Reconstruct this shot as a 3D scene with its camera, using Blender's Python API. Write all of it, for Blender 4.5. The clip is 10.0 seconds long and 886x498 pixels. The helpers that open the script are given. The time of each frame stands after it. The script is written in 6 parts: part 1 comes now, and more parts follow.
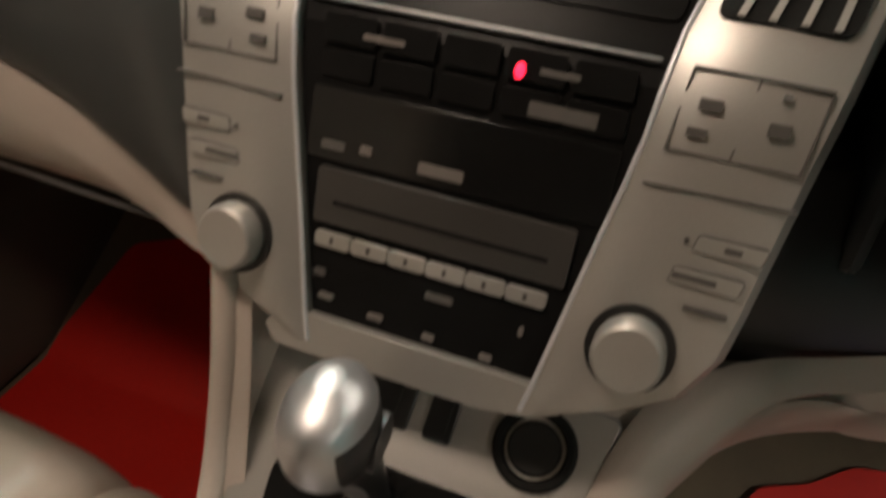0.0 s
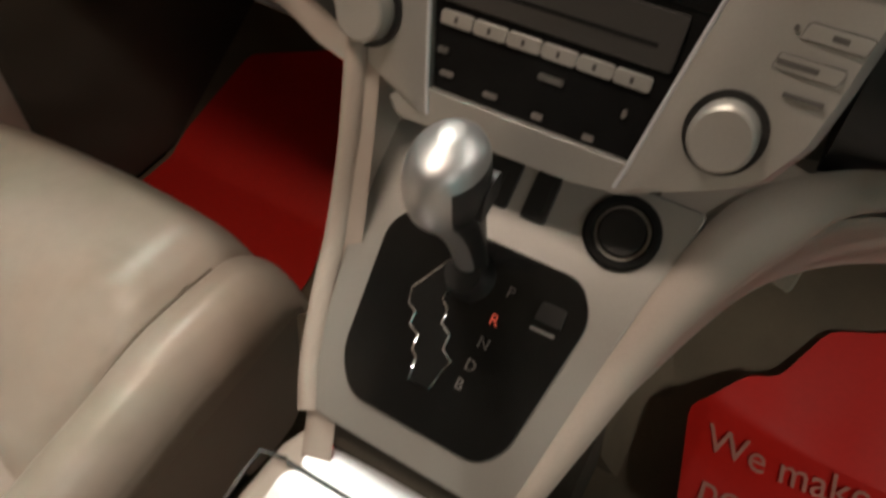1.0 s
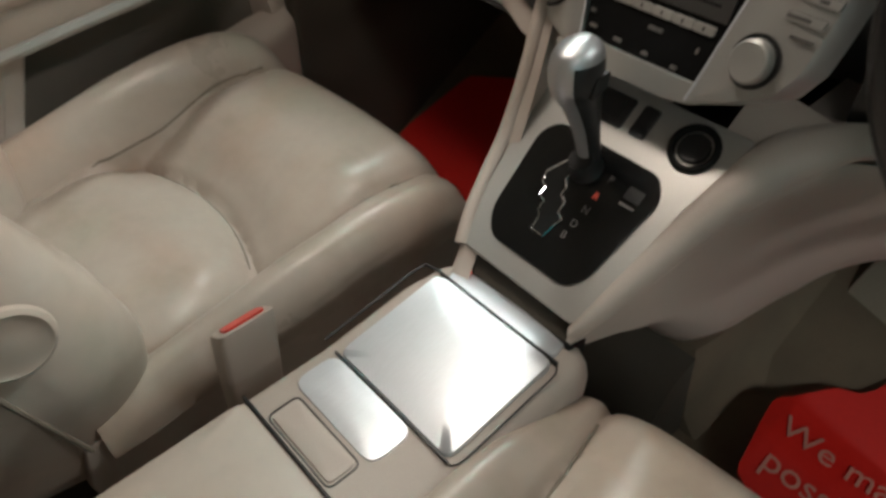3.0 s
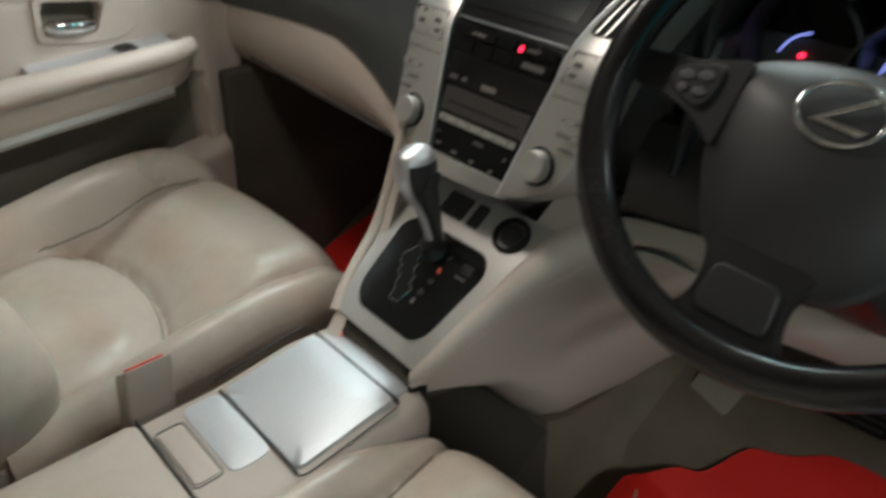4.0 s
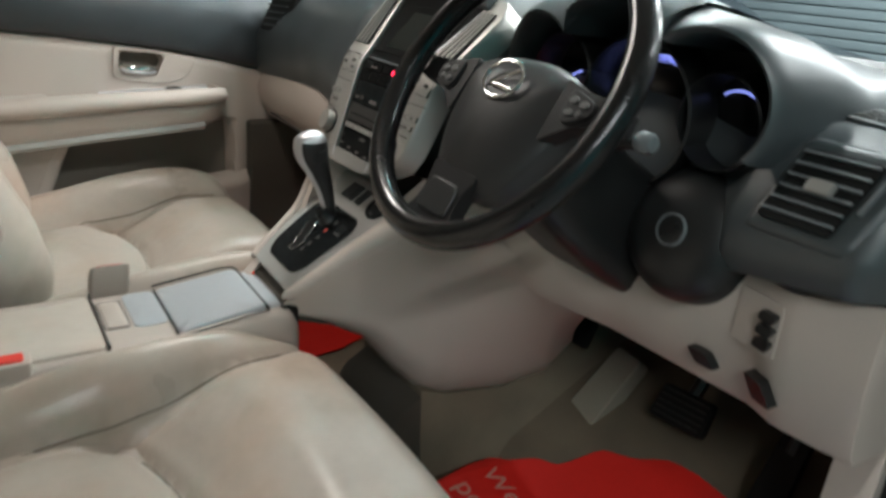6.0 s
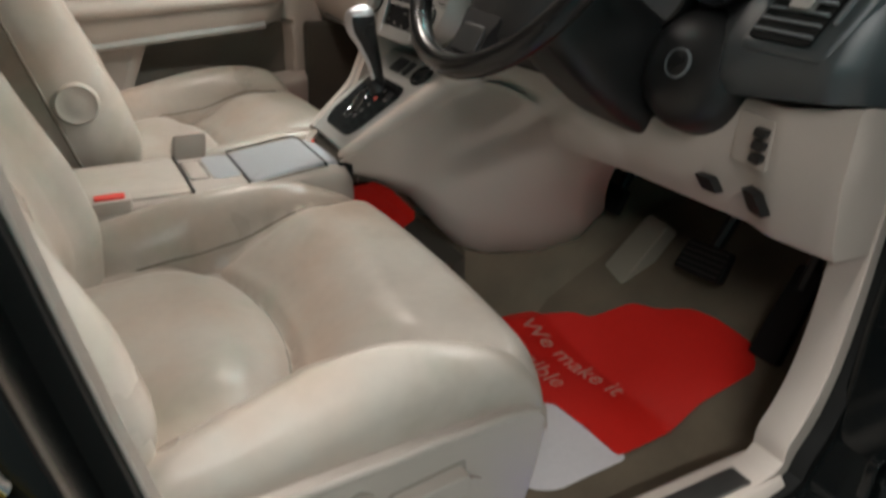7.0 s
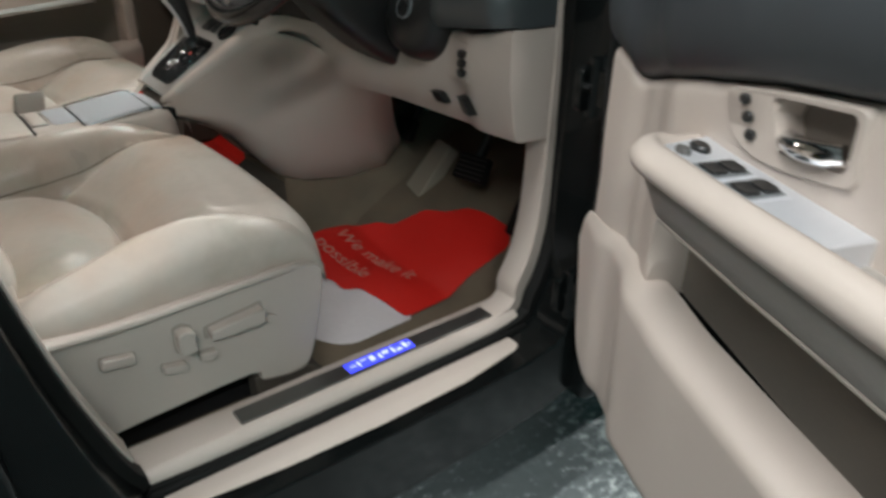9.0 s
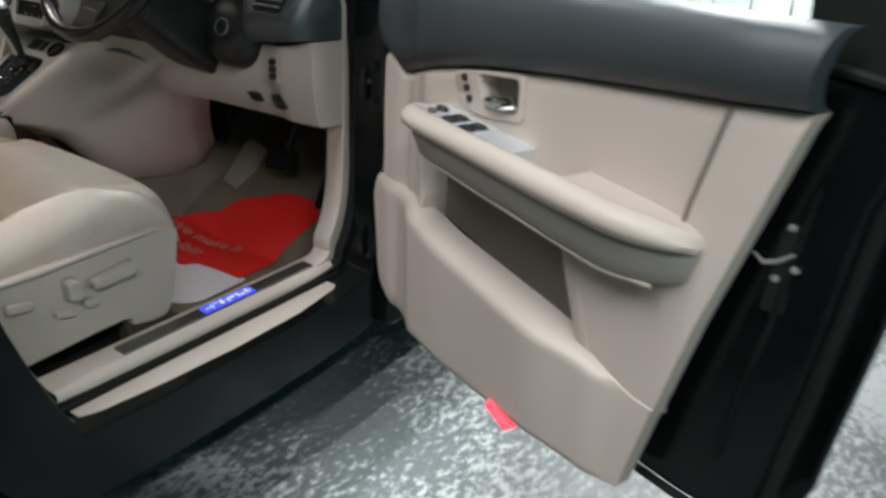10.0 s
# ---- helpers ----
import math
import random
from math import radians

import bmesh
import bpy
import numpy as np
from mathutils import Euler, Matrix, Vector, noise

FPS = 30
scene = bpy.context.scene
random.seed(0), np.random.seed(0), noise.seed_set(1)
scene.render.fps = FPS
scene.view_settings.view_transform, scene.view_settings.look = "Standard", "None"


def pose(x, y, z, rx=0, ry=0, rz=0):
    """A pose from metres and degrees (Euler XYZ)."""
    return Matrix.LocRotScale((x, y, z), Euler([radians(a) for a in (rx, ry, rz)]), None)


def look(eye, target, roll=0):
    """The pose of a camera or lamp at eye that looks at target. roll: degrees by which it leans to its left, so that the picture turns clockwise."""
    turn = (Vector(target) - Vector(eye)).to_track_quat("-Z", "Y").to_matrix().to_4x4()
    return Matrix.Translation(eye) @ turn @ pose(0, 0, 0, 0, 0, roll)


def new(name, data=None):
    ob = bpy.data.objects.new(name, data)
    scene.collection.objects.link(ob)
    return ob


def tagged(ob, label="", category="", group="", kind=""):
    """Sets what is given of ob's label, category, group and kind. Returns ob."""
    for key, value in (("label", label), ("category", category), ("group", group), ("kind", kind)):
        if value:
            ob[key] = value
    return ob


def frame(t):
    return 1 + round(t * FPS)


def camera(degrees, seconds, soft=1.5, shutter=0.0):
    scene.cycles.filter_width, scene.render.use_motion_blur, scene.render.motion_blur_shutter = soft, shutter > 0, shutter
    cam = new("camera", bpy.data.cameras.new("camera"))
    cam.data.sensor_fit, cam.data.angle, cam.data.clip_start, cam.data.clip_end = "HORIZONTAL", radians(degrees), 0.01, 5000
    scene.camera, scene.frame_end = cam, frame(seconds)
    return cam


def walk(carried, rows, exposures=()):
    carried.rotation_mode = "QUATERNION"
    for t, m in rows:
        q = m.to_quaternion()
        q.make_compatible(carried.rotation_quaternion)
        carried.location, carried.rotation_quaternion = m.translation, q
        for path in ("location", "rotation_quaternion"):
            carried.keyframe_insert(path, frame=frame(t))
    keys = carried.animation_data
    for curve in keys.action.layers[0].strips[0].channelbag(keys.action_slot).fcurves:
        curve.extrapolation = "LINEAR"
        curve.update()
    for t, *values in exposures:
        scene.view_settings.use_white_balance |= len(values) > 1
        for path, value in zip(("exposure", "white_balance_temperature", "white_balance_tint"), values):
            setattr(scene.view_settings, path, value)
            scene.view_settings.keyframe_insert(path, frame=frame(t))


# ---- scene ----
cam = camera(62.7, 10.0, soft=2.9, shutter=0.5)
PATH = [
    (0, (0.109, -0.227, 1.232), (-0.42, 1.221, -0.043), 2.6),
    (0.3, (0.114, -0.246, 1.225), (-0.462, 1.098, -0.14), 2.7),
    (0.5, (0.11, -0.254, 1.232), (-0.468, 0.99, -0.223), 1.8),
    (1, (0.124, -0.283, 1.232), (-0.491, 0.804, -0.33), 0.7),
    (1.5, (0.148, -0.325, 1.233), (-0.539, 0.649, -0.372), -0.8),
    (2, (0.185, -0.387, 1.246), (-0.577, 0.511, -0.371), -1.8),
    (3.5, (0.429, -0.524, 1.304), (-0.78, 0.501, 0.084), 0.2),
    (4, (0.537, -0.538, 1.325), (-0.677, 0.641, 0.259), 2.2),
    (4.5, (0.627, -0.522, 1.339), (-0.635, 0.781, 0.496), 3.6),
    (5, (0.737, -0.461, 1.33), (-0.637, 0.79, 0.591), 5.7),
    (6.5, (1.135, -0.543, 1.203), (-0.439, 0.433, 0.447), 3.6),
    (7, (1.194, -0.565, 1.173), (-0.371, 0.327, 0.305), 2.3),
    (7.5, (1.263, -0.558, 1.168), (-0.286, 0.26, 0.204), 0.9),
    (8, (1.37, -0.521, 1.187), (-0.157, 0.364, 0.246), 1.6),
    (8.5, (1.485, -0.511, 1.191), (0.019, 0.51, 0.292), 1.6),
    (9, (1.575, -0.616, 1.2), (0.202, 0.514, 0.284), 1.5),
    (9.5, (1.687, -0.779, 1.237), (0.578, 0.618, 0.332), 2.8),
    (10, (1.845, -0.949, 1.247), (0.86, 0.58, 0.414), 3.8),
]
EXPOSURES = [
    (0.0, -0.52, 7900, 20), (0.5, -0.45, 8000, 22), (1.0, -0.38, 7700, 19), (2.0, -0.26, 7250, 18), (3.5, -0.58, 6600, 10), (4.5, 0.0, 6200, 8),
    (5.0, 0.02, 6000, 7), (6.5, -0.04, 6550, 12), (7.5, -0.09, 6750, 15), (8.5, -0.08, 6450, 14), (9.0, -0.08, 6450, 13), (9.5, -0.04, 6450, 13), (10.0, -0.20, 6350, 12),
]
walk(cam, [(t, look(eye, target, roll)) for t, eye, target, roll in PATH], EXPOSURES)
XC = 0.014          # centre line of the console

# ---- world and light ----
world = bpy.data.worlds.new("world")
scene.world = world
world.use_nodes = True
world.node_tree.nodes["Background"].inputs[0].default_value = (0.55, 0.6, 0.65, 1)
world.node_tree.nodes["Background"].inputs[1].default_value = 0.05


def lamp(name, m, size, size_y, power, colour):
    data = bpy.data.lights.new(name, "AREA")
    data.shape, data.size, data.size_y, data.energy, data.color = "RECTANGLE", size, size_y, power, colour
    ob = new(name, data)
    ob.matrix_world = m
    return ob


# ---- materials ----
def material(name, colour, rough=0.5, metal=0.0, grain=300.0, vary=0.12, blotch=6.0, bump=0.1, coat=0.0, dirt=0.0, stretch=(1, 1, 1), spec=0.5, sheen=0.0):
    m = bpy.data.materials.new(name)
    m.use_nodes = True
    t = m.node_tree
    b = t.nodes["Principled BSDF"]
    co = t.nodes.new("ShaderNodeTexCoord")
    mp = t.nodes.new("ShaderNodeMapping")
    mp.inputs["Scale"].default_value = stretch
    t.links.new(co.outputs["Object"], mp.inputs[0])
    fine, big = t.nodes.new("ShaderNodeTexNoise"), t.nodes.new("ShaderNodeTexNoise")
    fine.inputs["Scale"].default_value, big.inputs["Scale"].default_value = grain, blotch
    fine.inputs["Detail"].default_value, big.inputs["Detail"].default_value = 3, 5
    t.links.new(mp.outputs[0], fine.inputs[0])
    t.links.new(co.outputs["Object"], big.inputs[0])
    add = t.nodes.new("ShaderNodeMath")
    add.operation = "ADD"
    t.links.new(fine.outputs[0], add.inputs[0])
    t.links.new(big.outputs[0], add.inputs[1])
    mr = t.nodes.new("ShaderNodeMapRange")
    mr.inputs["From Min"].default_value, mr.inputs["From Max"].default_value = 0.6, 1.4
    mr.inputs["To Min"].default_value, mr.inputs["To Max"].default_value = 1 - vary, 1 + vary
    t.links.new(add.outputs[0], mr.inputs[0])
    mul = t.nodes.new("ShaderNodeVectorMath")
    mul.operation = "SCALE"
    mul.inputs[0].default_value = colour
    t.links.new(mr.outputs[0], mul.inputs["Scale"])
    t.links.new(mul.outputs[0], b.inputs["Base Color"])
    rr = t.nodes.new("ShaderNodeMapRange")
    rr.inputs["From Min"].default_value, rr.inputs["From Max"].default_value = 0.3, 0.7
    rr.inputs["To Min"].default_value, rr.inputs["To Max"].default_value = max(0.02, rough * 0.82), min(1, rough * 1.2)
    t.links.new(big.outputs[0], rr.inputs[0])
    t.links.new(rr.outputs[0], b.inputs["Roughness"])
    b.inputs["Metallic"].default_value = metal
    b.inputs["Specular IOR Level"].default_value = spec
    b.inputs["Coat Weight"].default_value = coat
    b.inputs["Coat Roughness"].default_value = 0.05
    if sheen:
        b.inputs["Sheen Weight"].default_value = sheen
    if bump:
        bp = t.nodes.new("ShaderNodeBump")
        bp.inputs["Strength"].default_value, bp.inputs["Distance"].default_value = bump, 0.001
        t.links.new(fine.outputs[0], bp.inputs["Height"])
        t.links.new(bp.outputs[0], b.inputs["Normal"])
    return m


def leather(name, colour, rough, mottle=0.0):
    m = material(name, colour, rough, grain=60, vary=0.06, blotch=5, bump=0.0)
    t = m.node_tree
    co, n, bp = t.nodes.new("ShaderNodeTexCoord"), t.nodes.new("ShaderNodeTexNoise"), t.nodes.new("ShaderNodeBump")
    n.inputs["Scale"].default_value, n.inputs["Detail"].default_value = 24, 2
    bp.inputs["Strength"].default_value, bp.inputs["Distance"].default_value = 0.16, 0.003
    t.links.new(co.outputs["Object"], n.inputs[0])
    t.links.new(n.outputs[0], bp.inputs["Height"])
    t.links.new(bp.outputs[0], t.nodes["Principled BSDF"].inputs["Normal"])
    # random greenish, pinkish and grey-brown tints over the base colour
    if mottle:
        b = t.nodes["Principled BSDF"]
        old = b.inputs["Base Color"].links[0].from_socket
        for seed, scale, tint, lo, hi, amount in ((3.1, 7.5, (0.90, 0.98, 0.94, 1), 0.54, 0.72, mottle), (8.7, 6.0, (1.0, 0.87, 0.80, 1), 0.46, 0.68, mottle), (5.2, 11.0, (0.80, 0.77, 0.72, 1), 0.56, 0.74, mottle * 0.8)):
            mp, nz, mr, mx = t.nodes.new("ShaderNodeMapping"), t.nodes.new("ShaderNodeTexNoise"), t.nodes.new("ShaderNodeMapRange"), t.nodes.new("ShaderNodeMix")
            mp.inputs["Location"].default_value = (seed, -seed, 2 * seed)
            nz.inputs["Scale"].default_value, nz.inputs["Detail"].default_value = scale, 3
            mr.inputs["From Min"].default_value, mr.inputs["From Max"].default_value = lo, hi
            mr.inputs["To Max"].default_value = amount
            mx.data_type, mx.blend_type = "RGBA", "MULTIPLY"
            mx.inputs[7].default_value = tint
            t.links.new(co.outputs["Object"], mp.inputs[0])
            t.links.new(mp.outputs[0], nz.inputs[0])
            t.links.new(nz.outputs[0], mr.inputs[0])
            t.links.new(mr.outputs[0], mx.inputs[0])
            t.links.new(old, mx.inputs[6])
            old = mx.outputs[2]
        t.links.new(old, b.inputs["Base Color"])
    return m


def glow(name, colour, strength):
    m = bpy.data.materials.new(name)
    m.use_nodes = True
    b = m.node_tree.nodes["Principled BSDF"]
    b.inputs["Base Color"].default_value = (*colour, 1)
    b.inputs["Emission Color"].default_value = (*colour, 1)
    b.inputs["Emission Strength"].default_value = strength
    return m


def glass(name, colour):
    m = bpy.data.materials.new(name)
    m.use_nodes = True
    b = m.node_tree.nodes["Principled BSDF"]
    b.inputs["Base Color"].default_value = (*colour, 1)
    b.inputs["Transmission Weight"].default_value = 1
    b.inputs["Roughness"].default_value = 0.0
    b.inputs["IOR"].default_value = 1.05
    return m


LEATHER = leather("beige_leather", (0.480, 0.415, 0.358), 0.32, 0.85)
LEATHER_REAR = leather("seam_thread", (0.20, 0.17, 0.135), 0.6)
BEIGE = material("beige_plastic", (0.475, 0.405, 0.355), 0.5, grain=700, vary=0.06, blotch=4, bump=0.12)
# beige darkened to paint shade in door pocket and handle cup; also joints
BEIGE_DARK = material("shaded_beige_felt", (0.17, 0.145, 0.12), 0.85, grain=500, vary=0.15, bump=0.3)
DASH = material("soft_black_dash", (0.042, 0.050, 0.053), 0.41, grain=900, vary=0.15, bump=0.2, spec=0.85)
DOORTOP = material("soft_black_door_top", (0.042, 0.048, 0.053), 0.42, grain=900, vary=0.15, bump=0.25)
VENTGREY = material("grey_vent_plastic", (0.15, 0.16, 0.165), 0.4, grain=700, vary=0.08, bump=0.05)
BLACK = material("black_plastic", (0.012, 0.012, 0.012), 0.38, grain=800, vary=0.2, bump=0.08)
SCUFF = material("brushed_dark_metal", (0.20, 0.195, 0.185), 0.34, 0.9, grain=500, vary=0.1, bump=0.04, stretch=(1, 0.05, 1))
GLOSSBLACK = material("gloss_black", (0.008, 0.008, 0.008), 0.14, grain=40, vary=0.2, bump=0.0)
PAINT = material("black_car_paint", (0.004, 0.005, 0.005), 0.16, grain=30, vary=0.2, bump=0.0, coat=0.15, spec=0.2)
RUBBER = material("black_rubber", (0.008, 0.008, 0.0075), 0.7, grain=400, vary=0.2, bump=0.1, spec=0.2)
# beige darkened as shade round the seat switches; also the armrest strip
BEIGE_MID = material("shaded_taupe_plastic", (0.34, 0.29, 0.25), 0.6, grain=500, vary=0.08, bump=0.1)
SILVER = material("satin_silver_paint", (0.43, 0.415, 0.39), 0.42, 0.65, grain=900, vary=0.06, bump=0.05)
KNOB = material("satin_knob_metal", (0.52, 0.52, 0.53), 0.40, 0.92, grain=500, vary=0.04, bump=0.03)
LID = material("brushed_metal_lid", (0.68, 0.69, 0.72), 0.36, 0.55, grain=500, vary=0.05, bump=0.06, stretch=(1, 0.05, 1))
CHROME = material("chrome", (0.75, 0.75, 0.75), 0.08, 1.0, grain=50, vary=0.03, bump=0.0)
WHEEL = leather("dark_grey_leather", (0.025, 0.024, 0.0235), 0.42)
WHEELGLOSS = material("dark_polished_rim", (0.012, 0.011, 0.011), 0.24, grain=120, vary=0.3, bump=0.04, coat=0.1, spec=0.4)
CARPET = material("brown_beige_carpet", (0.155, 0.122, 0.085), 0.95, grain=900, vary=0.3, blotch=12, bump=0.8)
# dark trim tone that also paints shade in the footwells
CARPET_DARK = material("dark_carpet_and_shade", (0.06, 0.05, 0.038), 0.95, grain=900, vary=0.3, blotch=12, bump=0.8)
RED = material("red_paper_mat", (0.70, 0.016, 0.009), 0.6, grain=150, vary=0.06, blotch=9, bump=0.1)
INK = material("pale_ink", (0.62, 0.26, 0.21), 0.6, grain=300, vary=0.15, bump=0.05)
PAPER = material("white_paper", (0.72, 0.70, 0.72), 0.6, grain=120, vary=0.05, bump=0.05)
LABEL = material("grey_lettering", (0.085, 0.08, 0.075), 0.6, grain=200, vary=0.1, bump=0.0)
PALE = material("pale_lettering", (0.15, 0.135, 0.125), 0.5, grain=200, vary=0.1, bump=0.0)
YELLOW = material("yellow_tape", (0.62, 0.42, 0.03), 0.5, grain=100, vary=0.08, bump=0.05)
HEADLINER = material("beige_headliner", (0.55, 0.5, 0.43), 0.9, grain=600, vary=0.06, bump=0.3)
SEAT_RED = material("red_buckle_plastic", (0.75, 0.05, 0.035), 0.35, grain=200, vary=0.05, bump=0.0)
REFLECT = glow("red_door_lamp", (1.0, 0.05, 0.07), 2.2)
BLUE = glow("blue_lamp", (0.05, 0.07, 1.0), 1.3)
BLUEPALE = glow("pale_blue_lamp", (0.42, 0.48, 1.0), 1.5)
ARCBLUE = glow("gauge_blue", (0.30, 0.36, 1.0), 1.2)
LEDRED = glow("red_lamp", (1.0, 0.02, 0.06), 5.0)
LEDDIM = glow("dim_red_lamp", (0.8, 0.12, 0.08), 0.35)
WINDSCREEN = glass("green_tinted_glass", (0.86, 0.96, 0.95))
TINTBAND = glass("teal_tint_glass", (0.12, 0.72, 0.72))
SIDEGLASS = glass("clear_glass", (0.9, 0.97, 0.96))


# ---- mesh helpers ----
def part(name, bm, mat, parent, label="", bevel=0.0, seg=2, smooth=True, angle=35, kind=""):
    me = bpy.data.meshes.new(name)
    bmesh.ops.recalc_face_normals(bm, faces=bm.faces)
    bm.to_mesh(me)
    bm.free()
    me.materials.append(mat)
    if smooth:
        me.polygons.foreach_set("use_smooth", [True] * len(me.polygons))
        if not bevel:
            me.set_sharp_from_angle(angle=radians(angle))
    ob = new(name, me)
    if parent is not None:
        ob.parent = parent
        if parent.type == "EMPTY":
            ob.matrix_parent_inverse = parent.matrix_basis.inverted()
    if label:
        ob["label"] = label
    if kind:
        ob["kind"] = kind
    if bevel:
        mod = ob.modifiers.new("bevel", "BEVEL")
        mod.width, mod.segments, mod.limit_method, mod.angle_limit, mod.harden_normals = bevel, seg, "ANGLE", radians(32), True
    return ob


def thing(name, base, label, category, group="", kind=""):
    e = new(name)
    e.matrix_basis = Matrix.Translation(base)
    e.empty_display_size = 0.1
    return tagged(e, label, category, group, kind)


IDENT = lambda a, b, c: (a, b, c)


def loft(rings, place=IDENT, caps=True, closed=True, bm=None):
    bm = bm or bmesh.new()
    vs = [[bm.verts.new(place(*p)) for p in r] for r in rings]
    n = len(rings[0])
    for a, b in zip(vs, vs[1:]):
        for i in range(n if closed else n - 1):
            j = (i + 1) % n
            bm.faces.new((a[i], a[j], b[j], b[i]))
    if caps:
        bm.faces.new(vs[0][::-1])
        bm.faces.new(vs[-1])
    return bm


def box(x0, x1, y0, y1, z0, z1, place=IDENT, bm=None):
    return loft([[(x0, y0, z0), (x1, y0, z0), (x1, y1, z0), (x0, y1, z0)], [(x0, y0, z1), (x1, y0, z1), (x1, y1, z1), (x0, y1, z1)]], place, bm=bm)


def prism(pts, a, b, place, bm=None):
    """A flat outline pts, drawn out from depth a to depth b; place takes (p, q, depth)."""
    return loft([[(p, q, a) for p, q in pts], [(p, q, b) for p, q in pts]], place, bm=bm)


def smooth_outline(pts, k=5):
    """A closed outline through pts, rounded."""
    n, out = len(pts), []
    for i in range(n):
        p0, p1, p2, p3 = (Vector(pts[(i + d) % n]) for d in (-1, 0, 1, 2))
        for s in range(k):
            t = s / k
            out.append(tuple(0.5 * (2 * p1 + (p2 - p0) * t + (2 * p0 - 5 * p1 + 4 * p2 - p3) * t * t + (3 * p1 - p0 - 3 * p2 + p3) * t ** 3)))
    return out


def rounded(pts, r, k=5):
    """A closed outline with its corners rounded by r."""
    out, n = [], len(pts)
    for i in range(n):
        a, b, c = Vector(pts[i - 1]), Vector(pts[i]), Vector(pts[(i + 1) % n])
        rr = min(r, (a - b).length * 0.45, (c - b).length * 0.45)
        p, q = b + (a - b).normalized() * rr, b + (c - b).normalized() * rr
        for s in range(k + 1):
            t = s / k
            out.append(tuple((1 - t) ** 2 * p + 2 * t * (1 - t) * b + t * t * q))
    return out


def tube(path, r, n=12, closed=False, bm=None, squash=1.0):
    path = [Vector(p) for p in path]
    rings, up = [], Vector((0.13, 0.21, 0.97)).normalized()
    m = len(path)
    for i, p in enumerate(path):
        d = (path[(i + 1) % m] - path[i - 1]) if closed else (path[min(i + 1, m - 1)] - path[max(i - 1, 0)])
        d.normalize()
        s = d.cross(up).normalized()
        v = s.cross(d)
        rad = r[i] if isinstance(r, (list, tuple)) else r
        rings.append([tuple(p + rad * (math.cos(a) * s + squash * math.sin(a) * v)) for a in (2 * math.pi * k / n for k in range(n))])
    if closed:
        rings.append(rings[0])
        bm = loft(rings, caps=False, bm=bm)
        bmesh.ops.remove_doubles(bm, verts=bm.verts, dist=1e-5)
        return bm
    return loft(rings, bm=bm)


def on_plane(origin, right, upward):
    """place() for outlines drawn on a plane: p along right, q along upward, depth along their normal."""
    o, r, u = Vector(origin), Vector(right).normalized(), Vector(upward).normalized()
    n = r.cross(u)
    return lambda p, q, d: tuple(o + p * r + q * u + d * n)


def turned(profile, place, n=32, bm=None):
    """A body of revolution: profile of (radius, depth)."""
    return loft([[(r * math.cos(2 * math.pi * k / n), r * math.sin(2 * math.pi * k / n), d) for k in range(n)] for r, d in profile], place, bm=bm)


def lerp(x, table):
    for (a, va), (b, vb) in zip(table, table[1:]):
        if x <= b:
            t = min(1, max(0, (x - a) / (b - a)))
            t = t * t * (3 - 2 * t)
            return va + (vb - va) * t
    return table[-1][1]


def lin(x, table):
    if x <= table[0][0]:
        return table[0][1]
    for (a, va), (b, vb) in zip(table, table[1:]):
        if x <= b:
            return va + (vb - va) * (x - a) / (b - a)
    return table[-1][1]


def curve(x, table):
    """A smooth curve through the table's points."""
    if x <= table[0][0]:
        return table[0][1]
    n = len(table)
    for i in range(n - 1):
        (a, va), (b, vb) = table[i], table[i + 1]
        if x <= b:
            ma = (vb - table[i - 1][1]) / (b - table[i - 1][0]) if i else (vb - va) / (b - a)
            mb = (table[i + 2][1] - va) / (table[i + 2][0] - a) if i + 2 < n else (vb - va) / (b - a)
            t, h = (x - a) / (b - a), b - a
            return (2 * t ** 3 - 3 * t * t + 1) * va + (t ** 3 - 2 * t * t + t) * h * ma + (3 * t * t - 2 * t ** 3) * vb + (t ** 3 - t * t) * h * mb
    return table[-1][1]


def lettering(text, size, place, mat, parent, depth=0.0006, name="lettering"):
    cu = bpy.data.curves.new(name, "FONT")
    cu.body, cu.size, cu.extrude = text, size, depth
    ob = new(name, cu)
    me = bpy.data.meshes.new_from_object(ob)
    bpy.data.objects.remove(ob)
    bm = bmesh.new()
    bm.from_mesh(me)
    bpy.data.meshes.remove(me)
    for v in bm.verts:
        v.co = place(*v.co)
    return part(name, bm, mat, parent, smooth=False)

# ---- the hall ----
def floor_z(y):
    return 0.395 + max(0.0, y - 0.24) * 0.55


